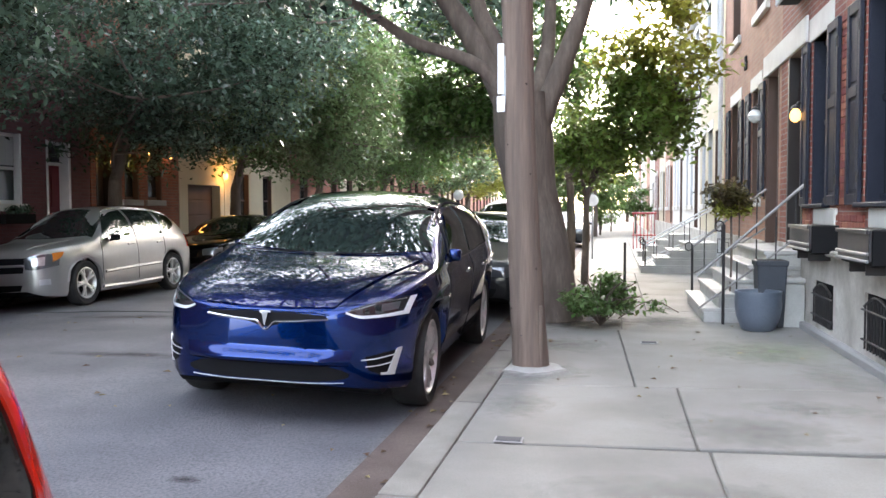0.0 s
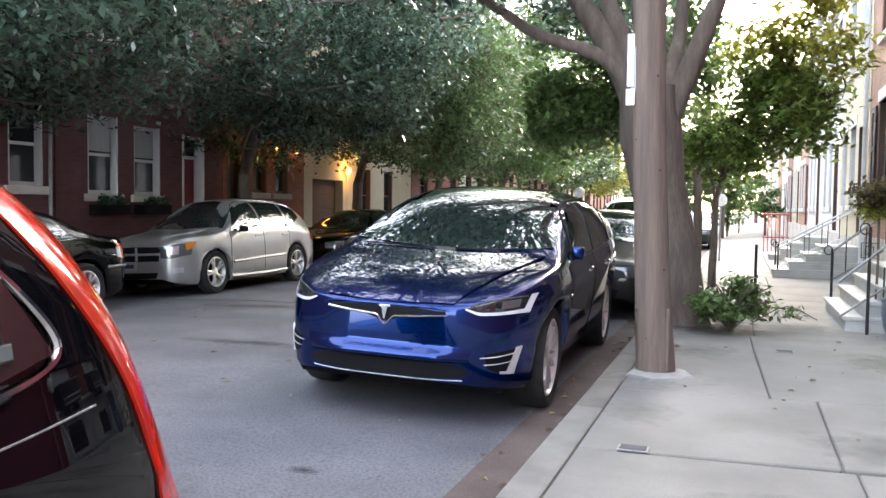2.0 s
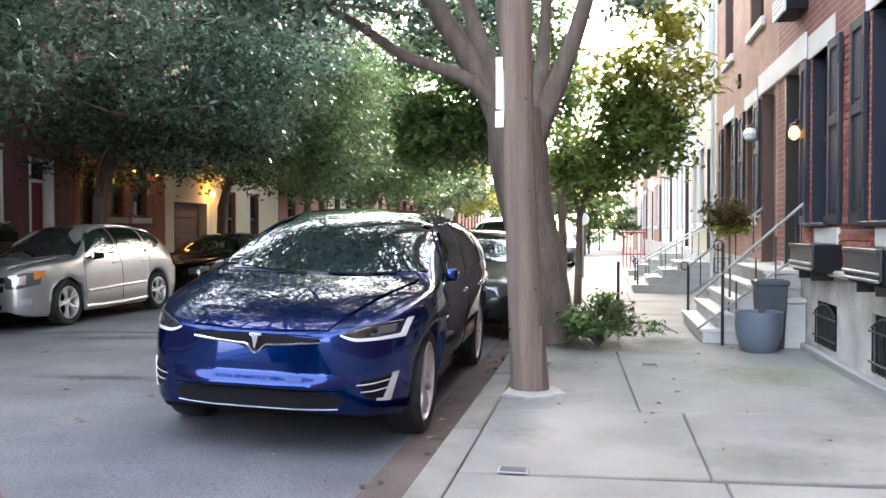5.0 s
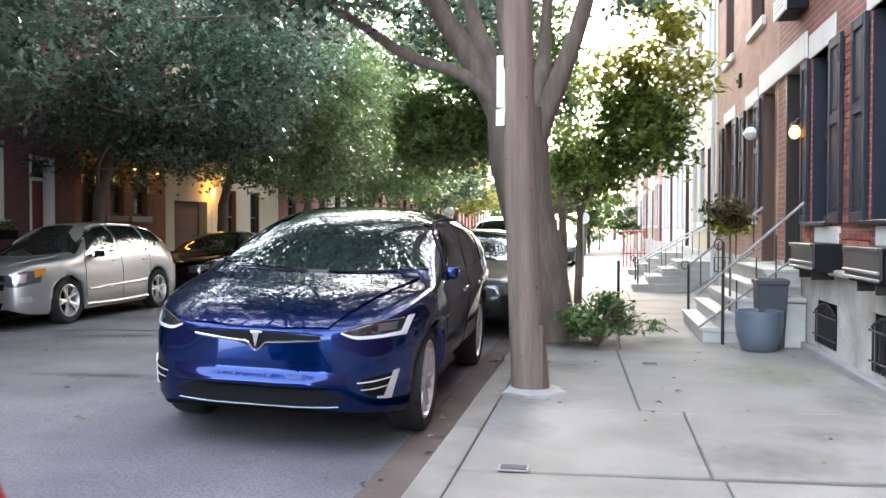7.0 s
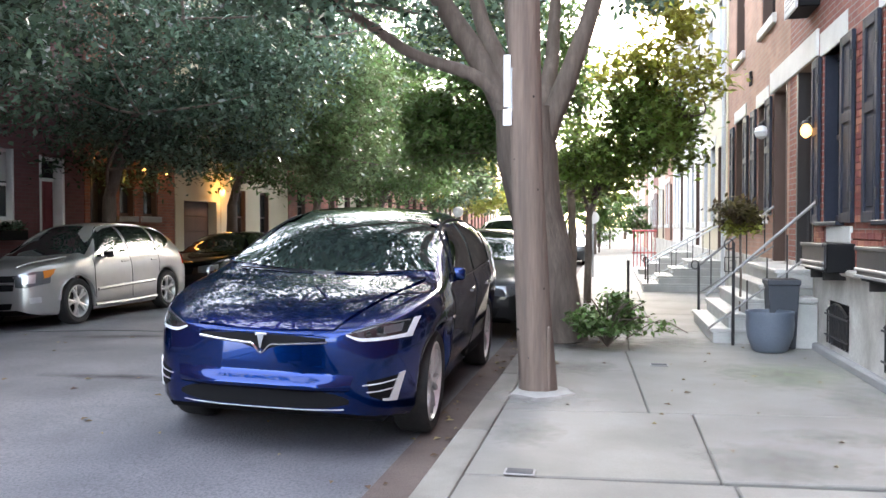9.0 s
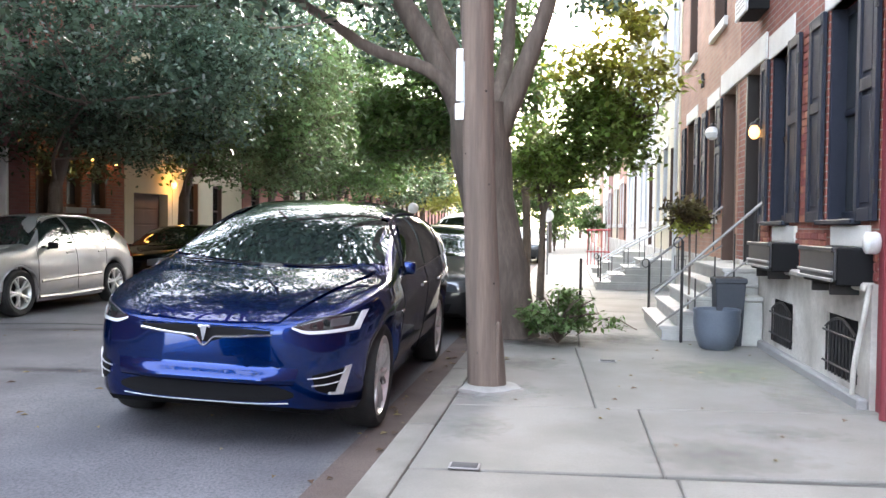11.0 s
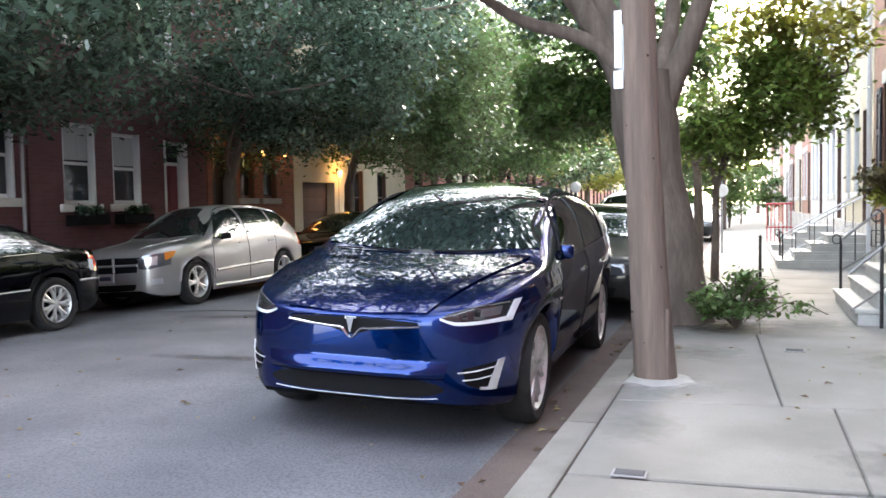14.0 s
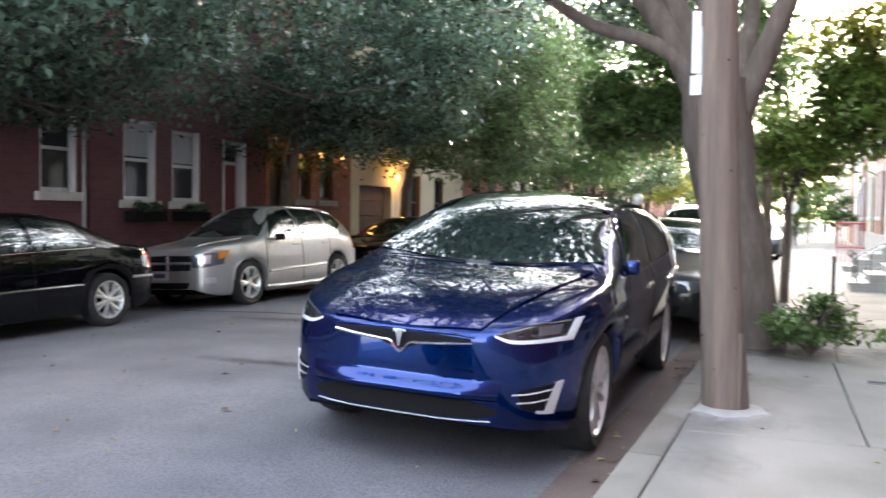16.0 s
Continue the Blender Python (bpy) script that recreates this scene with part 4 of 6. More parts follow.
def road_strip(name, x0, x1, y1, lift, material, n):
    """A strip along the street that follows the road's camber."""
    bm = bmesh.new()
    xs = [x0 + (x1 - x0) * k / n for k in range(n + 1)]
    ys = [-15, 0, 15, 30, y1]
    g = [[bm.verts.new((x, y, road_z(x) + lift)) for x in xs] for y in ys]
    for r, q in zip(g, g[1:]):
        for k in range(n):
            bm.faces.new((r[k], r[k + 1], q[k + 1], q[k]))
    return mesh_object(name, bm, material, True)


tagged(road_strip("road", FAR_KERB, KERB, END, 0.0, M["asphalt"], 44), "worn grey asphalt street with stains", "road", kind="structure")
tagged(road_strip("gutter", KERB - 0.34, KERB, 60, 0.004, M["gutter"], 5), "dirty brown gutter along the kerb", "gutter", kind="structure")
tagged(road_strip("gutter", FAR_KERB, FAR_KERB + 0.4, 60, 0.004, M["gutter"], 5), "dirty brown gutter along the far kerb", "gutter", kind="structure")


def stain(name, x, y, z, rx, ry, base, alt, strength, label):
    """A thin stain that follows the road's camber, or lies flat at height z."""
    b = bmesh.new()
    rings = [[b.verts.new((0, 0, 0))] * 32]
    for f in (0.25, 0.5, 0.75, 1.0):
        rings.append([b.verts.new((1.3 * rx * f * math.cos(a), 1.3 * ry * f * math.sin(a), 0)) for a in [k * math.pi / 16 for k in range(32)]])
    for p, q in zip(rings, rings[1:]):
        for k in range(32):
            b.faces.new([p[k], q[k], q[(k + 1) % 32]] + ([] if p[0] is p[1] else [p[(k + 1) % 32]]))
    if z is None:
        for v in b.verts:
            v.co.z = road_z(x + v.co.x) - road_z(x)
        z = road_z(x) + 0.004
    ob = mesh_object(name, b, fade_mat(name, base, alt, rx, ry, strength))
    ob.location = (x, y, z)
    tagged(ob, label, "stain", kind="structure")


for x, y, rx, ry, q in ((-1.85, 3.45, 0.16, 0.12, 0.9), (-2.2, 4.35, 0.14, 0.08, 0.8), (-3.6, 8.6, 1.6, 0.25, 0.5), (-5.2, 4.6, 0.9, 0.35, 0.5), (-4.6, 7.6, 1.2, 0.2, 0.6), (-6.2, 10.4, 1.5, 0.3, 0.5), (-3.0, 3.6, 0.8, 0.5, 0.4), (-5.5, 13, 2, 0.6, 0.5)):
    stain("road_stain", x, y, None, rx, ry, (0.06, 0.06, 0.063), (0.085, 0.083, 0.08), q, "dark oily stain on the asphalt")

seam = bmesh.new()
tube([(-8.6 + 0.4 * k, 11.0 + 0.12 * noise.noise((k * 0.4, 2, 0)), road_z(-8.6 + 0.4 * k) - 0.004) for k in range(16)], 0.014, 5, seam)
tagged(mesh_object("road_seam", seam, M["patch"]), "dark tar seam across the asphalt", "seam", kind="structure")
base = mesh_object("pavement", box((KERB, -15, -0.05), (WALL + 0.3, 41, 0.095)), M["joint"])
tagged(base, "pale concrete pavement of large slabs", "pavement", kind="structure")
tagged(mesh_object("pavement_beyond", box((KERB, 41.0, -0.05), (WALL + 0.3, END, 0.115)), M["concrete"]), "bright concrete pavement further down the street", "pavement", kind="structure")
far_base = mesh_object("pavement_far", box((FAR_WALL - 0.3, -15, -0.2), (FAR_KERB, END, 0.06), 0.0), M["concrete"])
tagged(far_base, "concrete pavement across the street", "pavement", kind="structure")

# slabs: rows along the street, each cut at its own line
rows = [(-4.2, -2.4, 0.55), (-2.4, -0.7, 0.55), (-0.7, 1.0, 0.55), (1.0, 2.6, 0.56), (2.6, 3.75, 0.56), (3.75, 5.02, 0.56), (5.02, 6.64, 0.50), (6.64, 9.72, 0.20), (9.72, 11.6, 0.12), (11.6, 13.8, 0.45),
        (13.8, 16.2, 0.45), (16.2, 18.4, 0.45), (18.4, 20.6, 0.6), (20.6, 23, 0.6), (23, 25.4, 0.6), (25.4, 27.8, 0.6), (27.8, 30.2, 0.6), (30.2, 32.6, 0.6), (32.6, 35, 0.6), (35, 38, 0.6), (38, 41, 0.6)]
TILT = {5.02: 0.10, 6.64: 0.10, 3.75: 0.06, 9.72: 0.05}
for y0, y1, xs in rows:
    k = TILT.get(y0, 0.04)
    for x0, x1 in ((KERB + 0.194, xs), (xs, WALL + 0.02)):
        g, h = 0.006, 0.009 if y0 > 5.5 else 0.004
        s = box((x0 + g, y0 + h, 0.02), (x1 - g, y1 - h, 0.12), 0.008)
        for v in s.verts:
            v.co.y += k * (v.co.x - KERB) * 0.9
            v.co.z += 0.006 * noise.noise((v.co.x * 0.7, v.co.y * 0.7, 3)) if v.co.z > 0.1 else 0
            if y0 == 6.64:
                v.co.x -= 0.12 * (v.co.y - 6.64) / 3.1 if abs(v.co.x - xs) < 0.05 else 0
        part("slab", s, M["concrete"], base)
kb = box((KERB, -15, -0.05), (KERB + 0.05, -14.9, 0.1))
kerb = mesh_object("kerb", kb, M["kerb"])
tagged(kerb, "worn pale granite kerb stones", "kerb", kind="structure")
y = -4.0
while y < 41:
    ln = 1.7 + 0.5 * random.random()
    part("kerb_stone", box((KERB, y + 0.006, -0.04), (KERB + 0.195, y + ln - 0.006, 0.121 + 0.006 * random.random()), 0.018, seg=2), M["kerb"], kerb)
    y += ln
fk = mesh_object("kerb_far", box((FAR_KERB - 0.16, -15, -0.2), (FAR_KERB + 0.003, 60, 0.064), 0.015), M["kerb"])
tagged(fk, "granite kerb across the street", "kerb", kind="structure")
stain("moss_patch", 1.5, 8.5, 0.131, 0.85, 0.9, (0.24, 0.28, 0.17), (0.34, 0.35, 0.27), 0.6, "faint green mossy patch on the pavement")
for x, y, rx, ry in ((0.9, 5.6, 0.7, 0.5), (-0.4, 8.6, 0.5, 0.6), (0.3, 4.3, 0.8, 0.35), (1.3, 6.2, 0.6, 0.3), (-0.6, 6.0, 0.3, 0.5), (0.7, 10.6, 0.6, 0.7), (1.75, 7.3, 0.35, 0.6), (0.0, 12.5, 0.8, 0.8)):
    stain("pavement_stain", x, y, 0.1305, rx, ry, (0.22, 0.215, 0.19), (0.3, 0.29, 0.26), 0.55, "grey weathered stain on the concrete")
# small covers
for cx, cy in ((-0.56, 5.10), (0.38, 8.88)):
    c = thing("utility_cover", (cx, cy, 0.121), "small dark metal cover set in the pavement", "cover", "pavement covers")
    part("rim", box((-0.085, -0.055, 0), (0.085, 0.055, 0.010), 0.004), M["stone_dark"], c)
    part("lid", box((-0.072, -0.043, 0.004), (0.072, 0.043, 0.014), 0.003), M["patch"], c)

# bare earth round the big tree
stain("tree_pit", -0.38, 10.4, 0.131, 0.75, 0.95, (0.06, 0.046, 0.036), (0.10, 0.08, 0.06), 1.0, "dark earth of the tree pit")
stain("cement_smear", -0.62, 7.15, 0.131, 0.6, 0.5, (0.44, 0.43, 0.41), (0.36, 0.35, 0.33), 0.8, "pale cement smeared on the pavement")
collar = bmesh.new()
ring = []
for j, (r, z) in enumerate(((0.15, 0.035), (0.20, 0.03), (0.23, 0.018), (0.27, 0.0))):
    ring.append([])
    for k in range(40):
        a = k * math.pi / 20
        q = r * (1 + 0.55 * j / 3 * noise.noise((1.6 * math.cos(a), 1.6 * math.sin(a), 5)) + 0.10 * j / 3 * noise.noise((6 * math.cos(a), 6 * math.sin(a), 2)))
        ring[j].append(collar.verts.new((q * math.cos(a), q * math.sin(a), z + (0.006 * noise.noise((a * 3, r * 20, 1)) if j < 3 else -0.003))))
for a, b in zip(ring, ring[1:]):
    for k in range(40):
        collar.faces.new((a[k], b[k], b[(k + 1) % 40], a[(k + 1) % 40]))
for f in collar.faces:
    f.smooth = True
pc = mesh_object("pole_collar", collar, M["cement"])
pc.location = (-0.645, 7.34, 0.121)
tagged(pc, "rough pale cement collar round the pole's foot", "collar", kind="structure")


# ---------------------------------------------------------------- houses
def holed_wall(x, y0, y1, z0, z1, holes, thick, side):
    """A wall in the y-z plane with openings through it. side: +1 faces +x, -1 faces -x."""
    holes = [(a, b, max(c, z0), min(e, z1)) for a, b, c, e in holes if c < z1 and e > z0]
    ys = sorted({y0, y1, *[v for h in holes for v in h[:2]]})
    zs = sorted({z0, z1, *[v for h in holes for v in h[2:4]]})
    bm = bmesh.new()
    vs = {}

    def vert(a, b, c):
        k = (round(a, 4), round(b, 4), round(c, 4))
        if k not in vs:
            vs[k] = bm.verts.new(k)
        return vs[k]

    xb = x - side * thick
    solid = {}
    for i in range(len(ys) - 1):
        for j in range(len(zs) - 1):
            cy, cz = (ys[i] + ys[i + 1]) / 2, (zs[j] + zs[j + 1]) / 2
            solid[i, j] = not any(h[0] < cy < h[1] and h[2] < cz < h[3] for h in holes)
    for (i, j), ok in solid.items():
        if not ok:
            continue
        a, b, c, d = ys[i], ys[i + 1], zs[j], zs[j + 1]
        bm.faces.new((vert(x, a, c), vert(x, b, c), vert(x, b, d), vert(x, a, d)))
        bm.faces.new((vert(xb, a, c), vert(xb, b, c), vert(xb, b, d), vert(xb, a, d)))
        for n_, (p, q) in (((i - 1, j), ((a, c), (a, d))), ((i + 1, j), ((b, c), (b, d))), ((i, j - 1), ((a, c), (b, c))), ((i, j + 1), ((a, d), (b, d)))):
            if not solid.get(n_, False):
                bm.faces.new((vert(x, *p), vert(x, *q), vert(xb, *q), vert(xb, *p)))
    return bm


def window(house, x, side, y0, y1, z0, z1, frame_m="white_paint", sill_m="lintel", lintel_m="lintel", curtain=0.0, deep=0.12, head=0.22):
    """A sash window set back in its opening."""
    xi = x - side * deep
    xo = x - side * 0.012
    w = part("window", box((min(xo, xi - side * 0.05), y0, z0), (max(xo, xi - side * 0.05), y0 + 0.045, z1), 0.006), M[frame_m], house, "sash window")
    f = box((min(xo, xi - side * 0.05), y1 - 0.045, z0), (max(xo, xi - side * 0.05), y1, z1), 0.006)
    lo, hi = min(xi, xi - side * 0.05), max(xi, xi - side * 0.05)
    for za, zb in ((z0, z0 + 0.07), (z1 - 0.07, z1), ((z0 + z1) / 2 - 0.025, (z0 + z1) / 2 + 0.03)):
        box((lo, y0 + 0.06, za), (hi, y1 - 0.06, zb), 0.006, f)
    part("frame", f, M[frame_m], w)
    zm = (z0 + z1) / 2
    xp = xi - side * 0.03
    for za, zb, dx in ((z0 + 0.07, zm - 0.025, 0.0), (zm + 0.03, z1 - 0.07, 0.012)):
        part("pane", box((xp - 0.004 + side * dx, y0 + 0.06, za), (xp + 0.004 + side * dx, y1 - 0.06, zb)), M["pane"], w)
    if curtain:
        part("curtain", box((min(xp + side * 0.02, xp + side * 0.006), y0 + 0.065, z1 - 0.07 - (z1 - z0 - 0.14) * curtain), (max(xp + side * 0.02, xp + side * 0.006), y1 - 0.065, z1 - 0.075)), M["curtain"], w, "pale blind")
    if sill_m:
        part("sill", box((min(x - side * deep, x + side * 0.06), y0 - 0.1, z0 - 0.14), (max(x - side * deep, x + side * 0.06), y1 + 0.1, z0), 0.012), M[sill_m], house, "pale stone sill")
    if lintel_m:
        part("lintel", box((min(x - side * deep, x + side * 0.012), y0 - 0.12, z1), (max(x - side * deep, x + side * 0.012), y1 + 0.12, z1 + head), 0.008), M[lintel_m], house, "pale stone lintel")
    # a black board stands in for the unlit room
    part("room_dark", box((min(xi - side * 0.3, xi - side * 0.34), y0 - 0.1, z0 - 0.1), (max(xi - side * 0.3, xi - side * 0.34), y1 + 0.1, z1 + 0.1)), M["black"], house, "black board painting the shade of the room")


def front_door(house, x, side, y0, y1, z0, z1, material, transom=0.45, deep=0.22, frame_m=None):
    xi = x - side * deep
    lo, hi = min(xi, xi - side * 0.06), max(xi, xi - side * 0.06)
    d = part("door", box((lo, y0 + 0.07, z0), (hi, y1 - 0.07, z1 - transom), 0.006), M[material], house, "panelled front door")
    for a, b in ((0.12, 0.42), (0.5, 0.93)):
        for c in (0, 1):
            ya = y0 + 0.15 + c * (y1 - y0 - 0.22) / 2
            part("panel", box((min(xi, xi + side * 0.015), ya, z0 + (z1 - transom - z0) * a), (max(xi, xi + side * 0.015), ya + (y1 - y0) / 2 - 0.2, z0 + (z1 - transom - z0) * b), 0.006), M[material], d)
    xo = x + side * 0.006
    lo_, hi_ = min(lo, xo), max(hi, xo)
    f = box((lo_, y0, z0), (hi_, y0 + 0.07, z1), 0.006)
    box((lo_, y1 - 0.07, z0), (hi_, y1, z1), 0.006, f)
    box((lo, y0 + 0.07, z1 - 0.07), (max(hi, xi + side * 0.03), y1 - 0.07, z1), 0.006, f)
    box((lo, y0 + 0.07, z1 - transom - 0.04), (max(hi, xi + side * 0.03), y1 - 0.07, z1 - transom + 0.03), 0.006, f)
    part("door_frame", f, M[frame_m or material], house)
    part("transom", box((xi - 0.01, y0 + 0.07, z1 - transom + 0.03), (xi + 0.01, y1 - 0.07, z1 - 0.07)), M["pane"], house, "glass over the door")
    part("door_knob", lathe([(0.001, -0.03), (0.03, -0.015), (0.03, 0.015), (0.001, 0.03)], 12, "x", (xi + side * 0.05, y0 + 0.16, z0 + 1.0)), M["chrome"], d)


def shutter(house, x, side, y0, y1, z0, z1):
    """A panelled shutter folded back on the wall."""
    a, b = sorted((x + side * 0.012, x + side * 0.05))
    s = part("shutter", box((a, y0, z0), (b, y0 + 0.075, z1), 0.005), M["shutter"], house, "dark navy panelled shutter")
    f = box((a, y1 - 0.075, z0), (b, y1, z1), 0.005)
    zm = z0 + (z1 - z0) * 0.56
    for za, zb in ((z0, z0 + 0.10), (zm - 0.05, zm + 0.05), (z1 - 0.10, z1)):
        box((a, y0 + 0.075, za), (b, y1 - 0.075, zb), 0.005, f)
    part("rail", f, M["shutter"], s)
    for za, zb in ((z0 + 0.10, zm - 0.05), (zm + 0.05, z1 - 0.10)):
        c = sorted((x + side * 0.016, x + side * 0.03))
        part("panel", box((c[0], y0 + 0.075, za), (c[1], y1 - 0.075, zb), 0.0), M["shutter"], s)
        c = sorted((x + side * 0.02, x + side * 0.04))
        part("panel", box((c[0], y0 + 0.11, za + 0.035), (c[1], y1 - 0.11, zb - 0.035), 0.01), M["shutter"], s)
    for z in (z0 + 0.25, z1 - 0.25):
        part("hinge", tube([(x + side * 0.055, y0 - 0.01, z - 0.05), (x + side * 0.055, y0 - 0.01, z + 0.05)], 0.012, 6), M["iron"], s)


def house(name, label, side, y0, y1, top, wall_m, openings, base=None, base_m="stone", cornice=True, z_base=0.12, holes_more=()):
    """A row house: front wall with openings, flanks, roof, cornice and base course."""
    x = WALL if side < 0 else FAR_WALL
    if side > 0:
        y0, y1 = y0 * 1.012, y1 * 1.012 - 0.01
        openings = [(o[0], o[1] * 1.012, o[2] * 1.012, *o[3:]) for o in openings]
        holes_more = [(q[0] * 1.012, q[1] * 1.012, q[2], q[3]) for q in holes_more]
    h = thing(name, (0, 0, 0), label, "house", "row houses")
    holes = [o[1:5] for o in openings] + list(holes_more)
    zb = base if base else 0.0
    part("wall", holed_wall(x, y0, y1, zb, top, [q for q in holes if q[3] > zb], 0.32, side), M[wall_m], h, "front wall")
    if base:
        a, b = sorted((x - side * 0.32, x + side * 0.03))
        bw = holed_wall(x + side * 0.035, y0, y1, 0.0, base, [q for q in holes if q[2] < base], 0.35, side)
        part("base_course", bw, M[base_m], h, "stained pale stone base")
    xb = x - side * 9
    for yy in (y0 + 0.003, y1 - 0.123):
        part("flank_wall", box((min(x - side * 0.33, xb), yy, 0), (max(x - side * 0.33, xb), yy + 0.12, top)), M[wall_m], h)
    part("back_wall", box((min(xb, xb - side * 0.2), y0, 0), (max(xb, xb - side * 0.2), y1, top)), M[wall_m], h)
    part("roof", box((min(x - side * 0.1, xb), y0, top + 0.002), (max(x - side * 0.1, xb), y1, top + 0.1)), M["stone_dark"], h, "flat roof")
    if cornice:
        c = box((min(x, x + side * 0.35), y0 + 0.01, top - 0.15), (max(x, x + side * 0.35), y1 - 0.01, top + 0.16), 0.03)
        box((min(x, x + side * 0.18), y0 + 0.01, top - 0.5), (max(x, x + side * 0.18), y1 - 0.01, top - 0.15), 0.02, c)
        part("cornice", c, M["brown_wood"] if wall_m.startswith("brick") else M["white_paint"], h, "deep painted cornice")
    for o in openings:
        kind, a, b, c, d, *rest = o
        opts = rest[0] if rest else {}
        if kind == "w":
            window(h, x, side, a, b, c, d, **opts)
        elif kind == "d":
            front_door(h, x, side, a, b, c, d, opts.get("material", "brown_wood"), frame_m=opts.get("frame"))
    return h


DW = dict(frame_m="shutter", lintel_m="lintel", sill_m=None, head=0.27)
UP = dict(frame_m="brown_wood", sill_m="lintel", lintel_m="lintel")
# the painted house at the near end
r0 = house("red_painted_house", "house with dark red painted masonry front", -1, 0.2, 7.05, 9.5, "red_paint", [("w", 2.2, 3.3, 1.5, 3.3, UP), ("w", 4.5, 5.6, 1.5, 3.3, UP)])
house("brick_house", "red brick row house behind the camera", -1, -8, 0.18, 9.5, "brick", [("w", -5, -4, 1.5, 3.3, UP)])
# the brick house with navy shutters
r1 = house("brick_house", "red brick row house with navy shutters and a stone base", -1, 7.07, 12.14, 9.6, "brick",
           [("w", 7.5, 8.35, 1.52, 3.34, DW), ("w", 9.58, 10.42, 1.52, 3.34, DW), ("w", 7.4, 8.4, 4.55, 6.5, UP), ("w", 9.4, 10.4, 4.55, 6.5, UP), ("w", 10.9, 11.9, 4.45, 6.4, dict(UP, sill_m=None))],
           base=1.04, holes_more=[(7.34, 8.12, 0.24, 0.74), (9.18, 10.0, 0.24, 0.70), (10.80, 11.72, 0.98, 3.38)])
front_door(r1, WALL, -1, 10.80, 11.72, 0.98, 3.38, "dark_door", 0.5, 0.3)
shutter(r1, WALL, -1, 7.07, 7.49, 1.5, 3.34)
shutter(r1, WALL, -1, 8.37, 8.80, 1.5, 3.34)
shutter(r1, WALL, -1, 9.13, 9.56, 1.5, 3.34)
shutter(r1, WALL, -1, 10.44, 10.76, 1.5, 3.34)
for y0, y1 in ((7.45, 8.40), (9.53, 10.47)):
    part("sill", box((2.12, y0, 1.475), (2.4, y1, 1.52), 0.008), M["shutter"], r1, "dark sill board")
for y0, y1 in ((7.22, 8.08), (9.22, 10.10)):
    part("sill_block", box((2.165, y0, 1.30), (2.25, y1, 1.47), 0.008), M["lintel"], r1, "white marble block under the window")
part("door_lintel", box((2.17, 10.62, 3.382), (2.4, 13.42, 3.69), 0.01), M["lintel"], r1, "long marble lintel over two doors")
part("water_table", box((2.10, 7.08, 0.985), (2.2, 10.55, 1.05), 0.015), M["stone"], r1, "stone ledge")
part("foot_course", box((2.08, 7.08, 0.10), (2.165, 10.3, 0.20), 0.015), M["stone_dark"], r1, "dark foot of the wall")
# basement windows behind iron grilles
for y0, y1, zt in ((7.36, 8.10, 0.72), (9.20, 9.98, 0.68)):
    g = thing("basement_grille", (0, 0, 0), "black iron grille over an arched basement window", "grille", "basement grilles")
    # matte black sheet paints the basement's darkness behind the bars
    part("dark_glass", box((2.19, y0 - 0.018, 0.242), (2.21, y1 + 0.018, zt + 0.016)), M["black"], g)
    arch = [(2.155, y0 + (y1 - y0) * k / 10, zt - 0.10 + 0.10 * math.sin(math.pi * k / 10)) for k in range(11)]
    part("arch_bar", tube(arch, 0.012, 6), M["iron"], g)
    part("cross_bar", tube([(2.15, y0 - 0.05, 0.33), (2.15, y1 + 0.05, 0.33)], 0.011, 6), M["iron"], g)
    part("cross_bar", tube([(2.15, y0 - 0.05, zt - 0.13), (2.15, y1 + 0.05, zt - 0.13)], 0.011, 6), M["iron"], g)
    for k in range(9):
        yy = y0 + 0.03 + (y1 - y0 - 0.06) * k / 8
        part("bar", tube([(2.155, yy, 0.25), (2.155, yy, zt - 0.10 + 0.09 * math.sin(math.pi * k / 8))], 0.009, 6), M["iron"], g)
# planter boxes under the windows
for y0, y1 in ((7.12, 7.98), (9.08, 9.98)):
    p = thing("window_box", (0, 0, 0), "black window planter box with a pale lower moulding", "planter box", "window boxes")
    part("box", box((1.93, y0, 1.02), (2.195, y1, 1.30), 0.01), M["black_box"], p, "black sides")
    fr = box((1.905, y0 - 0.015, 1.06), (1.928, y1 + 0.015, 1.30), 0.006)
    box((1.885, y0 - 0.02, 1.267), (1.905, y1 + 0.02, 1.303), 0.005, fr)
    part("front_panel", fr, M["box_front"], p, "charcoal moulded front")
    for z in (1.06, 1.115):
        part("moulding", box((1.885, y0 - 0.02, z - 0.012), (1.905, y1 + 0.02, z + 0.012), 0.005), M["zinc"], p, "pale metal moulding")
    for yy in (y0 + 0.2, y1 - 0.2):
        part("bracket", box((1.95, yy, 0.94), (2.16, yy + 0.03, 1.02), 0.004), M["iron"], p)
# alarm drum, leaning pipe and drain of the painted house
dr = thing("alarm_drum", (2.18, 7.08, 1.34), "round white alarm box on the wall", "alarm box")
part("drum", lathe([(0.001, -0.075), (0.06, -0.072), (0.08, -0.06), (0.085, 0.0), (0.075, 0.02)], 24, "x"), M["globe"], dr, "", True)
pi = thing("drain_pipe", (0, 0, 0), "grey pipe bent along the stone base", "pipe")
part("pipe", tube(smooth_path([(2.12, 6.98, 1.05), (2.11, 7.06, 0.8), (2.10, 7.2, 0.45), (2.10, 7.24, 0.2)], 5), 0.02, 10), M["stone"], pi, "", True)
rp = thing("downpipe", (0, 0, 0), "red painted downpipe at the corner of two houses", "downpipe")
part("pipe", tube([(2.15, 6.72, 0.13), (2.15, 6.72, 9.2)], 0.04, 12), M["red_paint"], rp, "", True)

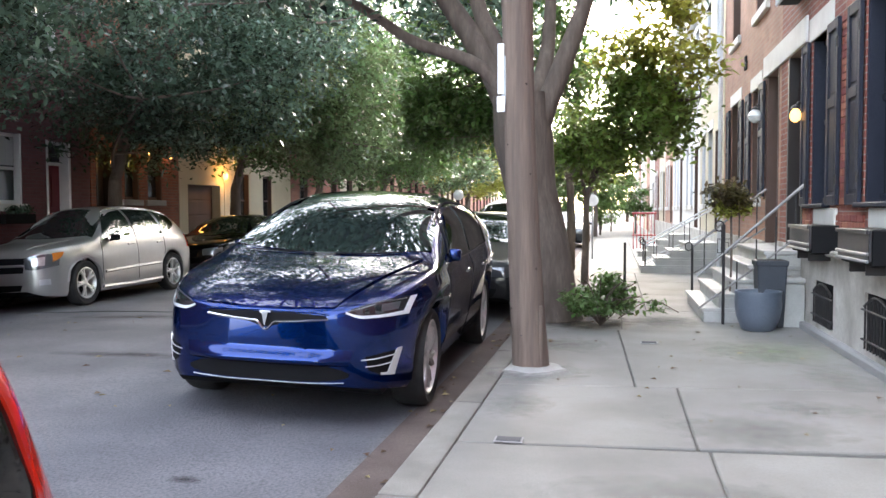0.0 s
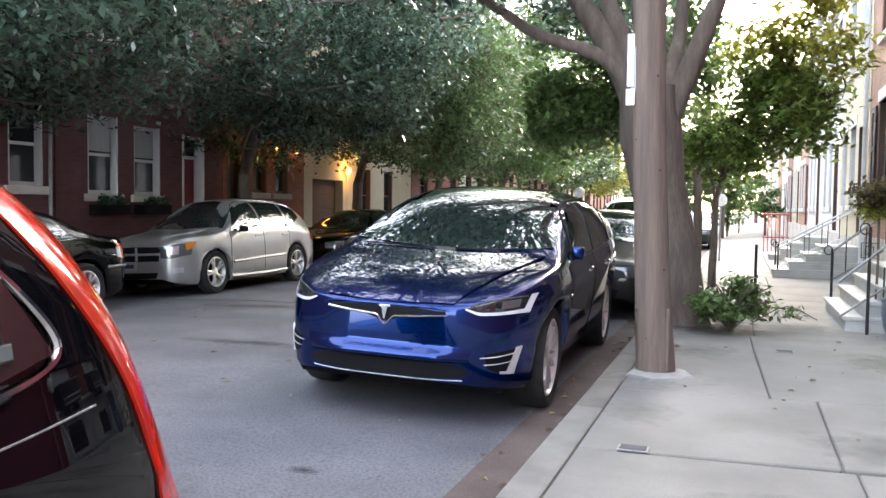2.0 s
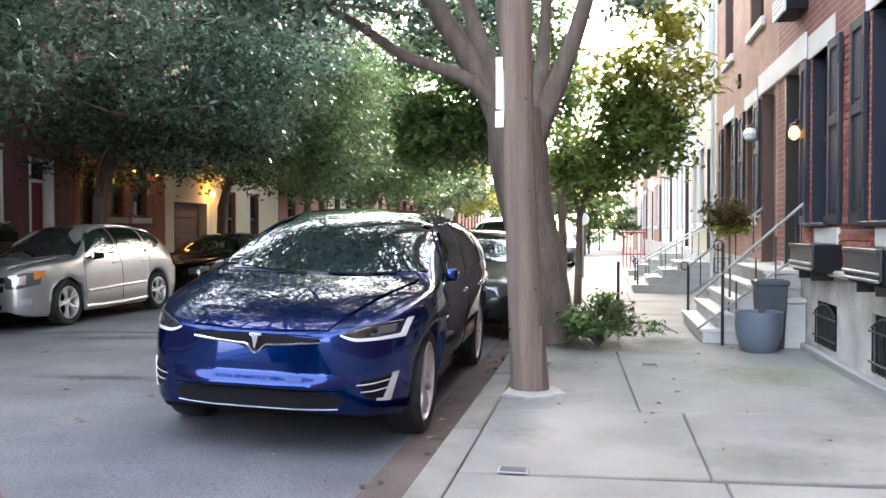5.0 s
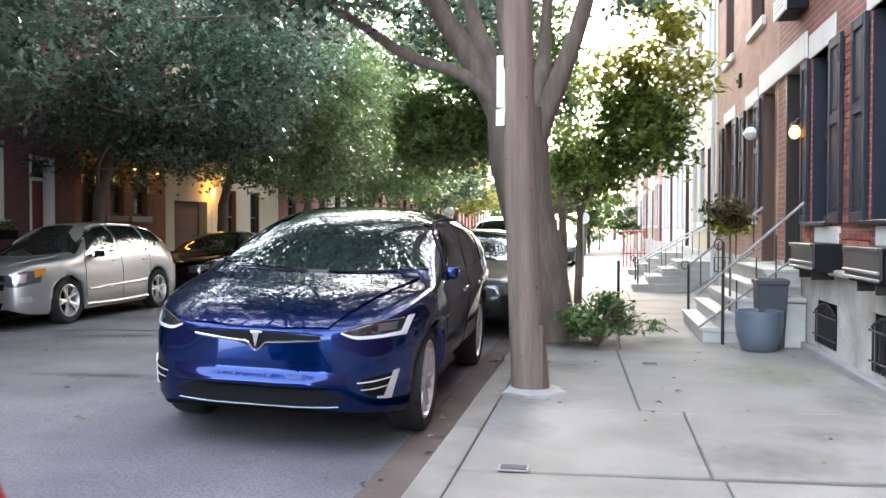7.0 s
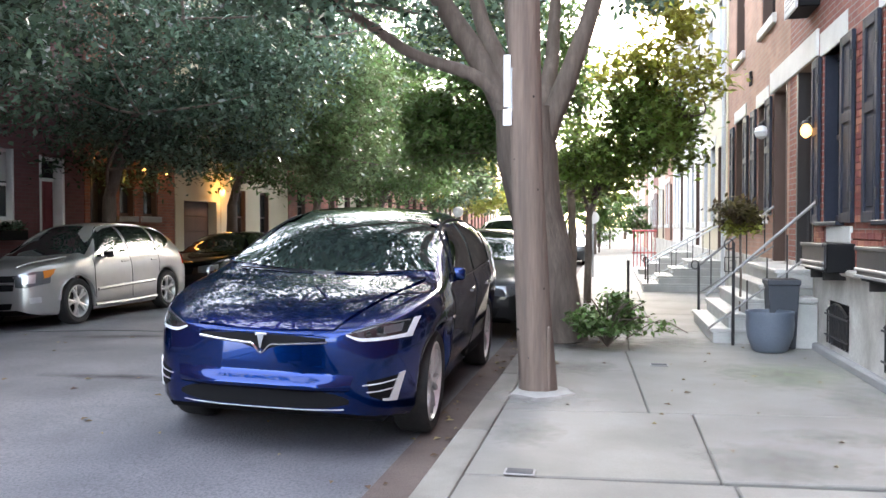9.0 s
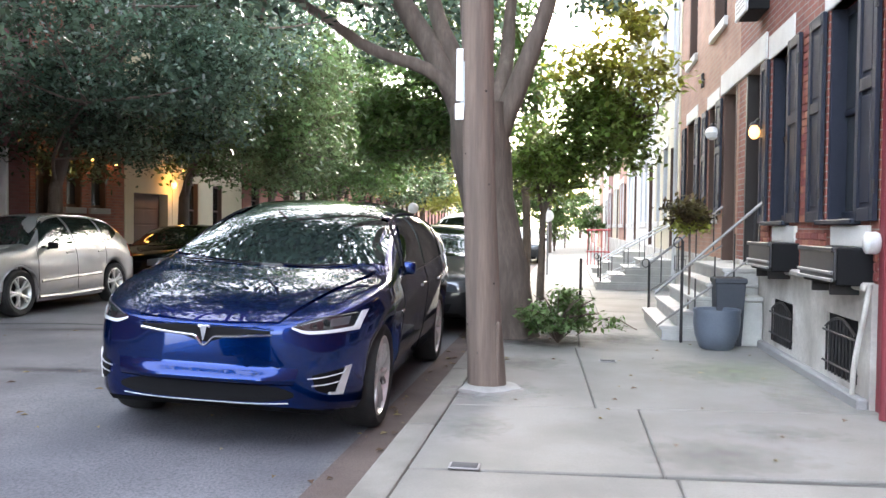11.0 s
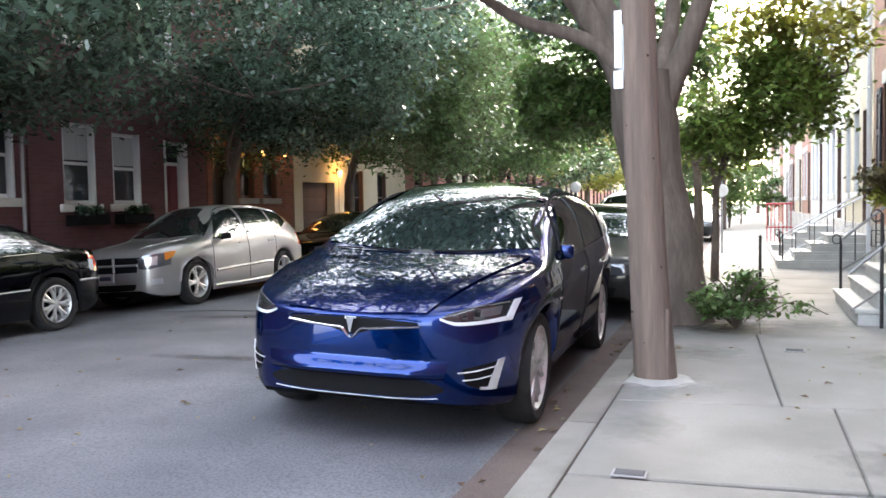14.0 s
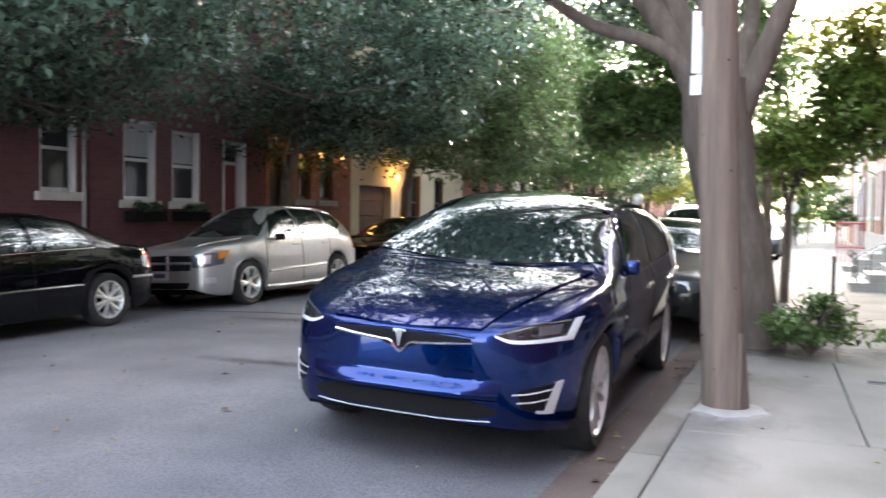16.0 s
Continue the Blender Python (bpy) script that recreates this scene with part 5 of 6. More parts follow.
# lamps by the doors
def wall_lamp(y, z, on, label):
    l = thing("wall_lamp", (2.2, y, z), label, "lamp", "door lamps")
    part("backplate", box((-0.025, -0.05, -0.09), (0.0, 0.05, 0.09), 0.008), M["iron"], l)
    part("arm", tube(smooth_path([(0, 0, 0.02), (-0.06, 0, 0.09), (-0.10, 0, 0.05), (-0.11, 0, 0.0)], 4), 0.012, 8), M["iron"], l)
    part("shade", lathe([(0.025, 0.015), (0.05, -0.02), (0.064, -0.06), (0.052, -0.11), (0.018, -0.14)] if on else [(0.03, 0.02), (0.08, -0.02), (0.105, -0.08), (0.08, -0.15), (0.02, -0.185)], 20, "z", (-0.11, 0, 0)), M["lamp_on" if on else "globe"], l, "glowing amber glass shade" if on else "white glass globe", True)
    part("cap", lathe([(0.001, 0.06), (0.035, 0.05), (0.06, 0.012)], 16, "z", (-0.11, 0, 0)), M["iron"], l, "", True)


wall_lamp(10.72, 2.62, True, "lit amber glass wall lamp beside a door")
wall_lamp(13.6, 2.95, False, "unlit white globe wall lamp beside a door")
lamp_data = bpy.data.lights.new("door_lamp", "POINT")
lamp_data.energy, lamp_data.color, lamp_data.shadow_soft_size = 0.5, (1, 0.62, 0.25), 0.1
lamp = new("door_lamp_light", lamp_data)
lamp.location = (1.88, 10.72, 2.42)

# second house, salmon brick
r2 = house("brick_house", "salmon brick row house with a shared stoop", -1, 12.16, 18.0, 9.7, "brick_b",
           [("d", 12.30, 13.25, 0.98, 3.38, dict(material="brown_wood")), ("w", 13.75, 14.6, 1.65, 3.35, UP), ("w", 15.85, 17.0, 1.6, 3.4, UP), ("w", 13.2, 14.3, 4.5, 6.5, UP), ("w", 16.0, 17.0, 4.55, 6.6, UP)],
           base=1.0)
for y0, y1 in ((13.75, 14.6), (15.85, 17.0)):
    shutter(r2, WALL, -1, y0 - 0.45, y0 - 0.02, 1.65, 3.35)
    shutter(r2, WALL, -1, y1 + 0.02, y1 + 0.45, 1.65, 3.35)
st = thing("wall_anchor", (2.2, 15.2, 3.93), "iron star anchor on the brick wall", "wall anchor")
for k in range(3):
    a = math.pi * k / 3
    part("arm", tube([(-0.02, -0.13 * math.cos(a), -0.13 * math.sin(a)), (-0.02, 0.13 * math.cos(a), 0.13 * math.sin(a))], 0.018, 6), M["iron"], st)
dp = thing("downpipe", (0, 0, 0), "pale downpipe between two house fronts", "downpipe")
part("pipe", tube([(2.12, 18.05, 0.13), (2.12, 18.05, 9.3)], 0.045, 10), M["white_paint"], dp, "", True)
ac = thing("air_conditioner", (0, 0, 0), "window air conditioner with a white front and dark underside", "air conditioner")
part("case", box((1.96, 10.56, 3.93), (2.195, 11.16, 4.35), 0.012), M["black_box"], ac, "dark metal case")
part("front_panel", box((1.93, 10.55, 3.92), (1.96, 11.17, 4.16), 0.008), M["white_paint"], ac, "white front panel")
for k in range(4):
    part("fin", box((1.926, 10.62, 3.988 + 0.05 * k), (1.933, 11.10, 4.010 + 0.05 * k)), M["zinc"], ac)

FARW = dict(frame_m="white_paint", sill_m="lintel", lintel_m="lintel")
y = 18.1
for i, (wd, m, lab) in enumerate(((4.8, "cream", "cream stucco row house"), (5.2, "white_wall", "white row house"), (5.0, "white_wall", "pale row house"), (5.0, "brick_b", "brick row house"), (5.0, "cream", "cream row house"), (5.0, "brick", "brick row house"))):
    house("row_house", lab + " further along the street", -1, y + 0.01, y + wd - 0.01, 9.2 if i < 1 else 6.9 + 0.2 * (i % 3), m,
          [("d", y + 0.5, y + 1.45, 0.98, 3.2, dict(material="brown_wood")), ("w", y + 2.0, y + 2.95, 1.6, 3.3, FARW), ("w", y + 3.5, y + 4.4, 1.6, 3.3, FARW), ("w", y + 0.6, y + 1.5, 4.5, 6.3, FARW), ("w", y + 2.6, y + 3.6, 4.5, 6.3, FARW)], base=0.95)
    y += wd


# ---------------------------------------------------------------- stoops and rails
def stoop(name, label, x0, x1, y0, y1, top, n, material, group):
    s = thing(name, (0, 0, 0), label, "steps", group)
    for k in range(n):
        za = 0.115
        zb = 0.12 + (top - 0.12) * (k + 1) / n
        xa = x0 + (x1 - x0) * k / (n + 1.2)
        part("step", box((xa, y0 + 0.02, za if k == 0 else 0.12 + (top - 0.12) * k / n - 0.02), (x1, y1 - 0.02, zb - 0.05), 0.004), M[material], s)
        part("tread", box((xa - 0.03, y0, zb - 0.048), (x1, y1, zb), 0.012, seg=2), M[material], s, "worn marble tread")
    return s


stoop("stoop", "grey marble stoop with worn treads before two doors", 1.08, 2.16, 10.62, 12.9, 0.98, 5, "marble", "stoops")
stoop("stoop", "white marble stoop further along the pavement", 0.60, 2.16, 18.6, 20.0, 0.77, 4, "marble", "stoops")
stoop("stoop", "pale stoop far along the pavement", 0.7, 2.16, 25.0, 26.4, 0.77, 4, "marble", "stoops")


def railing(label, y, x0, x1, z0, z1, material="iron", panel=True, newel=0.95, xh=None):
    xh = x0 if xh is None else xh
    r = thing("stair_railing", (0, 0, 0), label, "railing", "stair railings")
    part("newel", tube([(x0, y, 0.12), (x0, y, newel)], 0.018, 8), M["iron"], r, "dark iron post")
    part("newel_ring", tube([(x0 + 0.05 * math.cos(a) - 0.05, y, newel - 0.02 + 0.06 * math.sin(a)) for a in [k * math.pi / 8 for k in range(17)]], 0.008, 6, cap=False), M["iron"], r)
    part("handrail", tube(smooth_path([(xh, y, z0), ((xh + x1) / 2, y, (z0 + z1) / 2), (x1, y, z1)], 4), 0.018, 8), M[material], r, "sloping metal handrail")
    part("lower_rail", tube([(xh + 0.02, y, z0 - 0.38), (x1, y, z1 - 0.55)], 0.014, 6), M[material], r)
    for k in range(4):
        f = (k + 0.7) / 4.2
        xx = x0 + (x1 - x0) * f
        part("baluster", tube([(xx, y, z0 - 0.42 + (z1 - z0 - 0.13) * f), (xx, y, z0 + (z1 - z0) * f)], 0.009, 6), M["iron"], r)
    if panel:
        cx, cz = x0 + 0.45, z0 + 0.02
        for h in (0.05, 0.10):
            part("square_motif", tube([(cx - h, y, cz - h), (cx + h, y, cz - h), (cx + h, y, cz + h), (cx - h, y, cz + h), (cx - h, y, cz - h)], 0.007, 4), M["iron"], r)
    return r


railing("dark iron stair railing with a pale worn handrail", 10.47, 1.28, 2.17, 0.68, 1.76, "grey_rail", True, 1.29, 0.98)
railing("dark iron stair railing with square motifs", 12.86, 1.14, 2.14, 0.92, 1.75, "grey_rail")
railing("pale iron railing on a far stoop", 18.66, 0.68, 2.1, 0.70, 1.5, "white_paint", False, 0.8)
railing("pale iron railing on a far stoop", 19.95, 0.68, 2.1, 0.70, 1.5, "white_paint", False, 0.8)
rr = thing("red_railing", (0, 0, 0), "red painted railing along a far stoop", "railing")
for k in range(7):
    part("post", tube([(0.67 + 0.12 * k, 30.0, 0.12), (0.67 + 0.12 * k, 30.0, 1.35)], 0.014, 6), M["sign_red"], rr)
part("handrail", tube([(0.62, 30.0, 1.36), (1.45, 30.0, 1.36)], 0.03, 8), M["sign_red"], rr)
part("lower_rail", tube([(0.62, 30.0, 0.6), (1.45, 30.0, 0.6)], 0.02, 8), M["sign_red"], rr)

# pots by the stoop
p = thing("round_pot", (1.60, 10.05, 0.12), "rounded blue-grey glazed planter on the pavement", "plant pot")
part("bowl", lathe([(0.15, 0.0), (0.18, 0.02), (0.23, 0.15), (0.248, 0.28), (0.245, 0.39), (0.253, 0.42), (0.248, 0.44), (0.225, 0.435), (0.22, 0.39), (0.01, 0.38)], 36), M["glaze"], p, "", True, 50)
part("earth", lathe([(0.219, 0.395), (0.1, 0.41), (0.001, 0.415)], 20), M["soil"], p)
p2 = thing("tall_pot", (1.78, 10.40, 0.12), "tall square charcoal planter behind a round pot", "plant pot")
b = box((-0.165, -0.165, 0), (0.165, 0.165, 0.76), 0.02, seg=2)
for v in b.verts:
    f = 0.8 + 0.2 * v.co.z / 0.76
    v.co.x *= f
    v.co.y *= f
part("body", b, M["pot_dark"], p2)
rim = box((-0.175, -0.175, 0.70), (0.175, 0.175, 0.765), 0.012)
part("rim", rim, M["pot_dark"], p2)
part("earth", box((-0.15, -0.15, 0.764), (0.15, 0.15, 0.768)), M["soil"], p2)
cl = thing("stone_block", (0, 0, 0), "pale stone cheek block beside the stoop", "stone block")
part("block", box((1.86, 10.34, 0.115), (2.15, 10.60, 0.62), 0.012), M["marble"], cl)
part("cap", box((1.83, 10.31, 0.622), (2.15, 10.61, 0.68), 0.012), M["marble"], cl)


# ---------------------------------------------------------------- across the street
LW = dict(frame_m="white_paint", sill_m="lintel", lintel_m=None, curtain=0.45)
LD = dict(frame_m="brown_wood", sill_m="stone_dark", lintel_m=None)
house("maroon_house", "dark maroon brick row house with white sash windows", 1, 4.0, 11.35, 9.5, "brick_m", [("w", 10.42, 11.12, 1.72, 3.1, dict(LW, curtain=0)), ("w", 8.6, 9.4, 1.72, 3.1, dict(LW, curtain=0)), ("d", 6.4, 7.4, 0.7, 3.0, {}), ("w", 10.2, 11.1, 4.4, 6.2, LW), ("w", 8.3, 9.2, 4.4, 6.2, LW)], base=0.9, base_m="brick_m")
house("maroon_house", "dark maroon brick row house with white sash windows", 1, 11.37, 16.1, 9.6, "brick_m", [("w", 12.1, 12.87, 1.62, 3.05, LW), ("w", 13.28, 14.04, 1.62, 2.95, LW), ("d", 14.71, 15.46, 0.7, 2.9, dict(material="red_paint", frame="white_paint")), ("w", 12.2, 13.1, 4.5, 6.2, LW), ("w", 14.2, 15.1, 4.5, 6.2, LW)], base=0.9, base_m="brick_m")
house("brick_house", "orange brick row house lit by a door lamp", 1, 16.12, 19.75, 9.4, "brick_o", [("w", 17.35, 17.95, 1.75, 3.2, LD), ("w", 18.3, 18.95, 1.75, 3.2, LD), ("d", 16.3, 16.95, 0.6, 2.9, dict(material="dark_door")), ("w", 17.3, 18.2, 4.5, 6.2, LD)])
gh = house("garage_house", "cream house with a brown garage door", 1, 19.77, 22.25, 7.0, "cream", [("w", 20.5, 21.6, 4.0, 5.6, LD)], holes_more=[(20.2, 22.0, 0.12, 2.2)])
gd = part("garage_door", box((FAR_WALL - 0.30, 20.44, 0.12), (FAR_WALL - 0.25, 22.26, 2.2)), M["brown_wood"], gh, "brown garage door")
for k in range(5):
    part("panel", box((FAR_WALL - 0.25, 20.5, 0.16 + 0.41 * k), (FAR_WALL - 0.235, 22.2, 0.53 + 0.41 * k), 0.008), M["brown_wood"], gd)
house("cream_house", "cream stucco house with dark window openings", 1, 22.27, 27.2, 8.5, "cream", [("w", 23.2, 23.9, 1.0, 2.6, LD), ("w", 24.9, 25.6, 1.0, 2.6, LD), ("w", 23.2, 24.0, 4.2, 5.8, LD), ("w", 25.2, 26.0, 4.2, 5.8, LD)])
y = 27.25
for i in range(10):
    m = ("brick_o", "cream", "brick_b", "brick")[i % 4]
    house("row_house", "row house far down the street", 1, y, y + 5.2, 8.8 + 0.3 * (i % 3), m, [("w", y + 0.8, y + 1.6, 1.4, 3.1, LD), ("w", y + 2.4, y + 3.2, 1.4, 3.1, LD), ("d", y + 4.0, y + 4.8, 0.6, 2.9, {}), ("w", y + 0.9, y + 1.8, 4.5, 6.2, LD), ("w", y + 3.2, y + 4.1, 4.5, 6.2, LD)])
    y += 5.22
y = 48.4
for i in range(8):
    house("row_house", "pale row house far down the street", -1, y, y + 6, 9.0 + 0.3 * (i % 3), ("white_wall", "brick_b", "cream")[i % 3], [("w", y + 0.8, y + 1.8, 1.4, 3.1, LD), ("w", y + 2.6, y + 3.6, 1.4, 3.1, LD), ("w", y + 1.5, y + 2.5, 4.5, 6.2, LD)])
    y += 6.02
house("brick_house", "brick row house behind the camera across the street", 1, -8, 3.98, 9.5, "brick_m", [("w", -4, -3, 1.7, 3.1, LW), ("w", -1, 0, 1.7, 3.1, LW)])
dp = thing("downpipe", (0, 0, 0), "pale downpipe on a dark brick front", "downpipe")
part("pipe", tube([(FAR_WALL + 0.06, 11.34, 0.06), (FAR_WALL + 0.06, 11.34, 9.2)], 0.03, 10), M["zinc"], dp, "", True)
for yy, zz, pw in ((17.0, 2.6, 1.2), (22.4, 2.5, 7.0), (18.4, 2.85, 0.5), (19.4, 2.85, 0.5)):
    l = thing("street_wall_lamp", (FAR_WALL + 0.02, yy, zz), "small lit amber lamp on a house front", "lamp", "far door lamps")
    part("bracket", box((-0.02, -0.03, -0.05), (0.03, 0.03, 0.12), 0.006), M["iron"], l)
    k = 1.0 if pw > 1 else 0.55
    part("shade", lathe([(0.03 * k, 0.08 * k), (0.07 * k, 0.03 * k), (0.075 * k, -0.05 * k), (0.04 * k, -0.12 * k)], 14, "z", (0.09, 0, 0)), M["lamp_on"], l, "glowing amber shade", True)
    ld = bpy.data.lights.new("far_lamp", "POINT")
    ld.energy, ld.color, ld.shadow_soft_size = 0.65 * pw, (1, 0.48, 0.10), 0.08
    lo_ = new("far_lamp_light", ld)
    lo_.location = (FAR_WALL + 0.28, yy, zz - 0.02)


# ---------------------------------------------------------------- pole and signs
pole = thing("utility_pole", (-0.65, 7.35, 0.12), "weathered brown wooden utility pole", "pole")
pts = [(-0.116 * (1 - math.exp(-z / 1.4)) - 0.005 * z + 0.004 * math.sin(z * 1.7), 0.004 * math.sin(z * 2.3), z) for z in [0.25 * k for k in range(41)]]
pts[0] = (0, 0, -0.1)
part("shaft", tube(pts, [0.136 + 0.026 * math.exp(-0.25 * k / 0.5) - 0.0007 * k for k in range(41)], 28, wobble=0.05), M["pole"], pole, "cracked brown timber", True)
for k in range(14):
    z = 0.3 + 0.31 * k + 0.1 * math.sin(k * 5.1)
    a = -1.9 + 1.3 * math.sin(k * 3.7)
    r = 0.134 + 0.026 * math.exp(-z / 0.5) - 0.0028 * z
    cx, cy = -0.116 * (1 - math.exp(-z / 1.4)) - 0.005 * z + r * math.cos(a), r * math.sin(a)
    part("knot" if k % 3 else "nail", lathe([(0.001, -0.006), (0.010 if k % 3 else 0.005, -0.004), (0.012 if k % 3 else 0.006, 0.008)], 8, "y", (cx, cy, z)), M["iron"] if k % 3 == 0 else M["soil"], pole)
part("wire_guard", box((0.075, -0.125, 0.02), (0.105, -0.09, 0.55), 0.01), M["pole"], pole)
sg = thing("pole_sign", (-0.655, 7.27, 0.14), "white sign plates seen edge-on against the pole", "sign")
part("long_plate", box((-0.27, -0.02, 2.285), (-0.215, -0.008, 2.70), 0.003), M["sign_white"], sg, "tall white plate")
part("small_plate", box((-0.275, -0.03, 2.135), (-0.205, -0.018, 2.265), 0.003), M["sign_white"], sg, "small white plate")
part("strap", box((-0.24, -0.008, 2.2), (-0.12, 0.03, 2.6), 0.004), M["zinc"], sg)
ds = thing("round_sign", (-0.57, 23.6, 0.12), "round white sign on a thin post", "sign")
part("post", tube([(0, 0.03, 0), (0, 0.03, 1.85)], 0.025, 8), M["zinc"], ds)
part("disc", lathe([(0.001, -0.012), (0.16, -0.012), (0.165, 0.0), (0.16, 0.012), (0.001, 0.012)], 28, "y", (0, 0, 1.62)), M["sign_white"], ds, "pale round face")
gl = thing("globe_lamp", (-3.43, 18.8, ROAD), "white globe lamp on a post above the cars", "lamp")
part("post", tube([(0, 0, 0), (0, 0, 1.75)], 0.03, 8), M["iron"], gl)
part("globe", lathe([(0.001, 0.12)] + [(0.12 * math.sin(a), 0.12 * math.cos(a)) for a in [k * math.pi / 10 for k in range(1, 10)]] + [(0.001, -0.12)], 20, "z", (0, 0, 1.85)), M["globe"], gl, "white glass globe", True)
ps = thing("small_post", (0.22, 15.9, 0.12), "short dark post at the pavement edge", "post")
part("shaft", tube([(0, 0, 0), (0, 0, 0.75)], 0.025, 8), M["iron"], ps)


# ---------------------------------------------------------------- trees and plants
rng = np.random.default_rng(7)


def leaves(name, blobs, count, size, material, parent, density=1.0, clump=0.28, droop=0.3, label="", per=34):
    """Many small pointed leaves, gathered in clumps through ellipsoid regions (centre, radii, share)."""
    total = sum(b[2] for b in blobs)
    cen = []
    for c, r, share in blobs:
        n = int(count * share / total)
        k = max(6, int(n / per))
        d = rng.normal(size=(k, 3))
        d /= np.linalg.norm(d, axis=1)[:, None]
        rad = rng.random(k) ** 0.45
        hub = np.array(c) + d * rad[:, None] * np.array(r)
        idx = rng.integers(0, k, n)
        p = hub[idx] + rng.normal(size=(n, 3)) * clump * np.array((1, 1, 0.6))
        cen.append(p)
    p = np.concatenate(cen)
    p = p[p[:, 2] > 0.14]
    n = len(p)
    a = rng.random(n) * 2 * np.pi
    tilt = rng.normal(size=n) * 0.5 - droop
    u = np.stack([np.cos(a) * np.cos(tilt), np.sin(a) * np.cos(tilt), np.sin(tilt)], 1)
    v = np.stack([-np.sin(a), np.cos(a), rng.normal(size=n) * 0.5], 1)
    v /= np.linalg.norm(v, axis=1)[:, None]
    s = size * (0.6 + 0.8 * rng.random(n))[:, None]
    nrm = np.cross(u, v)
    q = np.stack([p - u * s * 0.5, p + v * s * 0.27 + nrm * s * 0.07, p + u * s * 0.55, p - v * s * 0.27 + nrm * s * 0.07], 1).reshape(-1, 3)
    me = bpy.data.meshes.new(name)
    me.vertices.add(4 * n)
    me.vertices.foreach_set("co", q.ravel())
    me.loops.add(4 * n)
    me.loops.foreach_set("vertex_index", np.arange(4 * n))
    me.polygons.add(n)
    me.polygons.foreach_set("loop_start", np.arange(n) * 4)
    me.update()
    me.validate()
    me.materials.append(material)
    ob = new(name, me)
    ob.parent = parent
    ob["kind"] = "stuff"
    if label:
        ob["label"] = label
    return ob


def limbs(tree, paths, material):
    for pts, r0, r1 in paths:
        c = smooth_path(pts, 5)
        n = len(c)
        part("limb", tube(c, [r0 + (r1 - r0) * (k / (n - 1)) ** 0.8 for k in range(n)], 12, wobble=0.10), material, tree, "", True, 60)


def twigs(tree, starts, blobs, n, material):
    """Thin boughs from limb ends into the crown, joined into one part."""
    bm = bmesh.new()
    for k in range(n):
        c, r, _ = blobs[k % len(blobs)]
        d = Vector(rng.normal(size=3)).normalized()
        e = Vector([c[i] + d[i] * r[i] * 0.85 for i in range(3)])
        s = min((Vector(q) for q in starts), key=lambda q: (q - e).length + 2 * max(q.z - e.z, 0))
        m = (s + e) / 2 + Vector(rng.normal(size=3)) * 0.08 * (s - e).length
        tube(smooth_path([s, m, e], 4), [0.03 * (1 - 0.8 * j / 8) for j in range(9)], 5, bm)
    part("twig_work", bm, material, tree, "thin twigs", True)["kind"] = "stuff"


def street_tree(label, base, trunk_r, fork, boughs, blobs, count, size, leaf, group="street trees", twig=26):
    t = thing("street_tree", base, label, "tree", group)
    limbs(t, [([(0, 0, -0.05), (0.03, 0, fork[2] * 0.5), fork], trunk_r, trunk_r * 0.7)], M["bark"])
    t.children[-1].name = "trunk"
    limbs(t, [([fork, *b[0]], b[1], b[1] * 0.35) for b in boughs], M["bark"])
    twigs(t, [b[0][-1] for b in boughs] + [b[0][0] for b in boughs], blobs, twig, M["bark"])
    leaves("crown", blobs, count, size, M[leaf], t, clump=0.25, per=90, label="thick crown of small leaves")
    return t


# the big tree behind the pole
big = thing("street_tree", (-0.74, 10.6, 0.12), "large street tree with a thick forked trunk", "tree", "street trees")
b = tube([(0, 0, -0.06), (0.0, 0, 0.05), (-0.02, 0, 0.3), (-0.08, 0, 0.9), (-0.25, 0, 1.6), (-0.33, 0, 2.2), (-0.37, 0, 2.75)], [0.43, 0.38, 0.34, 0.31, 0.31, 0.35, 0.34], 24, wobble=0.14)
part("trunk", b, M["bark"], big, "thick furrowed trunk", True, 70)
limbs(big, [
    ([(-0.35, 0, 2.4), (-0.85, -0.05, 3.1), (-1.7, -0.1, 3.45), (-2.3, -0.2, 3.85), (-3.6, -0.4, 4.6)], 0.105, 0.045),
    ([(-0.4, 0, 2.35), (-0.8, 0.1, 3.2), (-1.38, 0.2, 4.1), (-2.0, 0.3, 5.2), (-2.6, 0.4, 6.6)], 0.20, 0.07),
    ([(-0.36, 0.1, 2.5), (-0.66, 0.1, 3.3), (-0.97, 0.2, 4.1), (-1.3, 0.4, 6.0)], 0.17, 0.06),
    ([(-0.32, 0.1, 2.5), (-0.45, 0.2, 3.3), (-0.58, 0.3, 4.1), (-0.6, 0.5, 6.3)], 0.13, 0.05),
    ([(-0.25, 0.1, 2.5), (-0.08, 0.4, 3.3), (-0.04, 0.6, 4.1), (0.1, 0.7, 6.3)], 0.13, 0.05),
    ([(-0.25, 0, 2.15), (-0.06, 0.0, 2.6), (0.2, 0.0, 3.25), (0.48, 0.05, 4.1), (0.9, 0.2, 5.8)], 0.18, 0.07)], M["bark"])
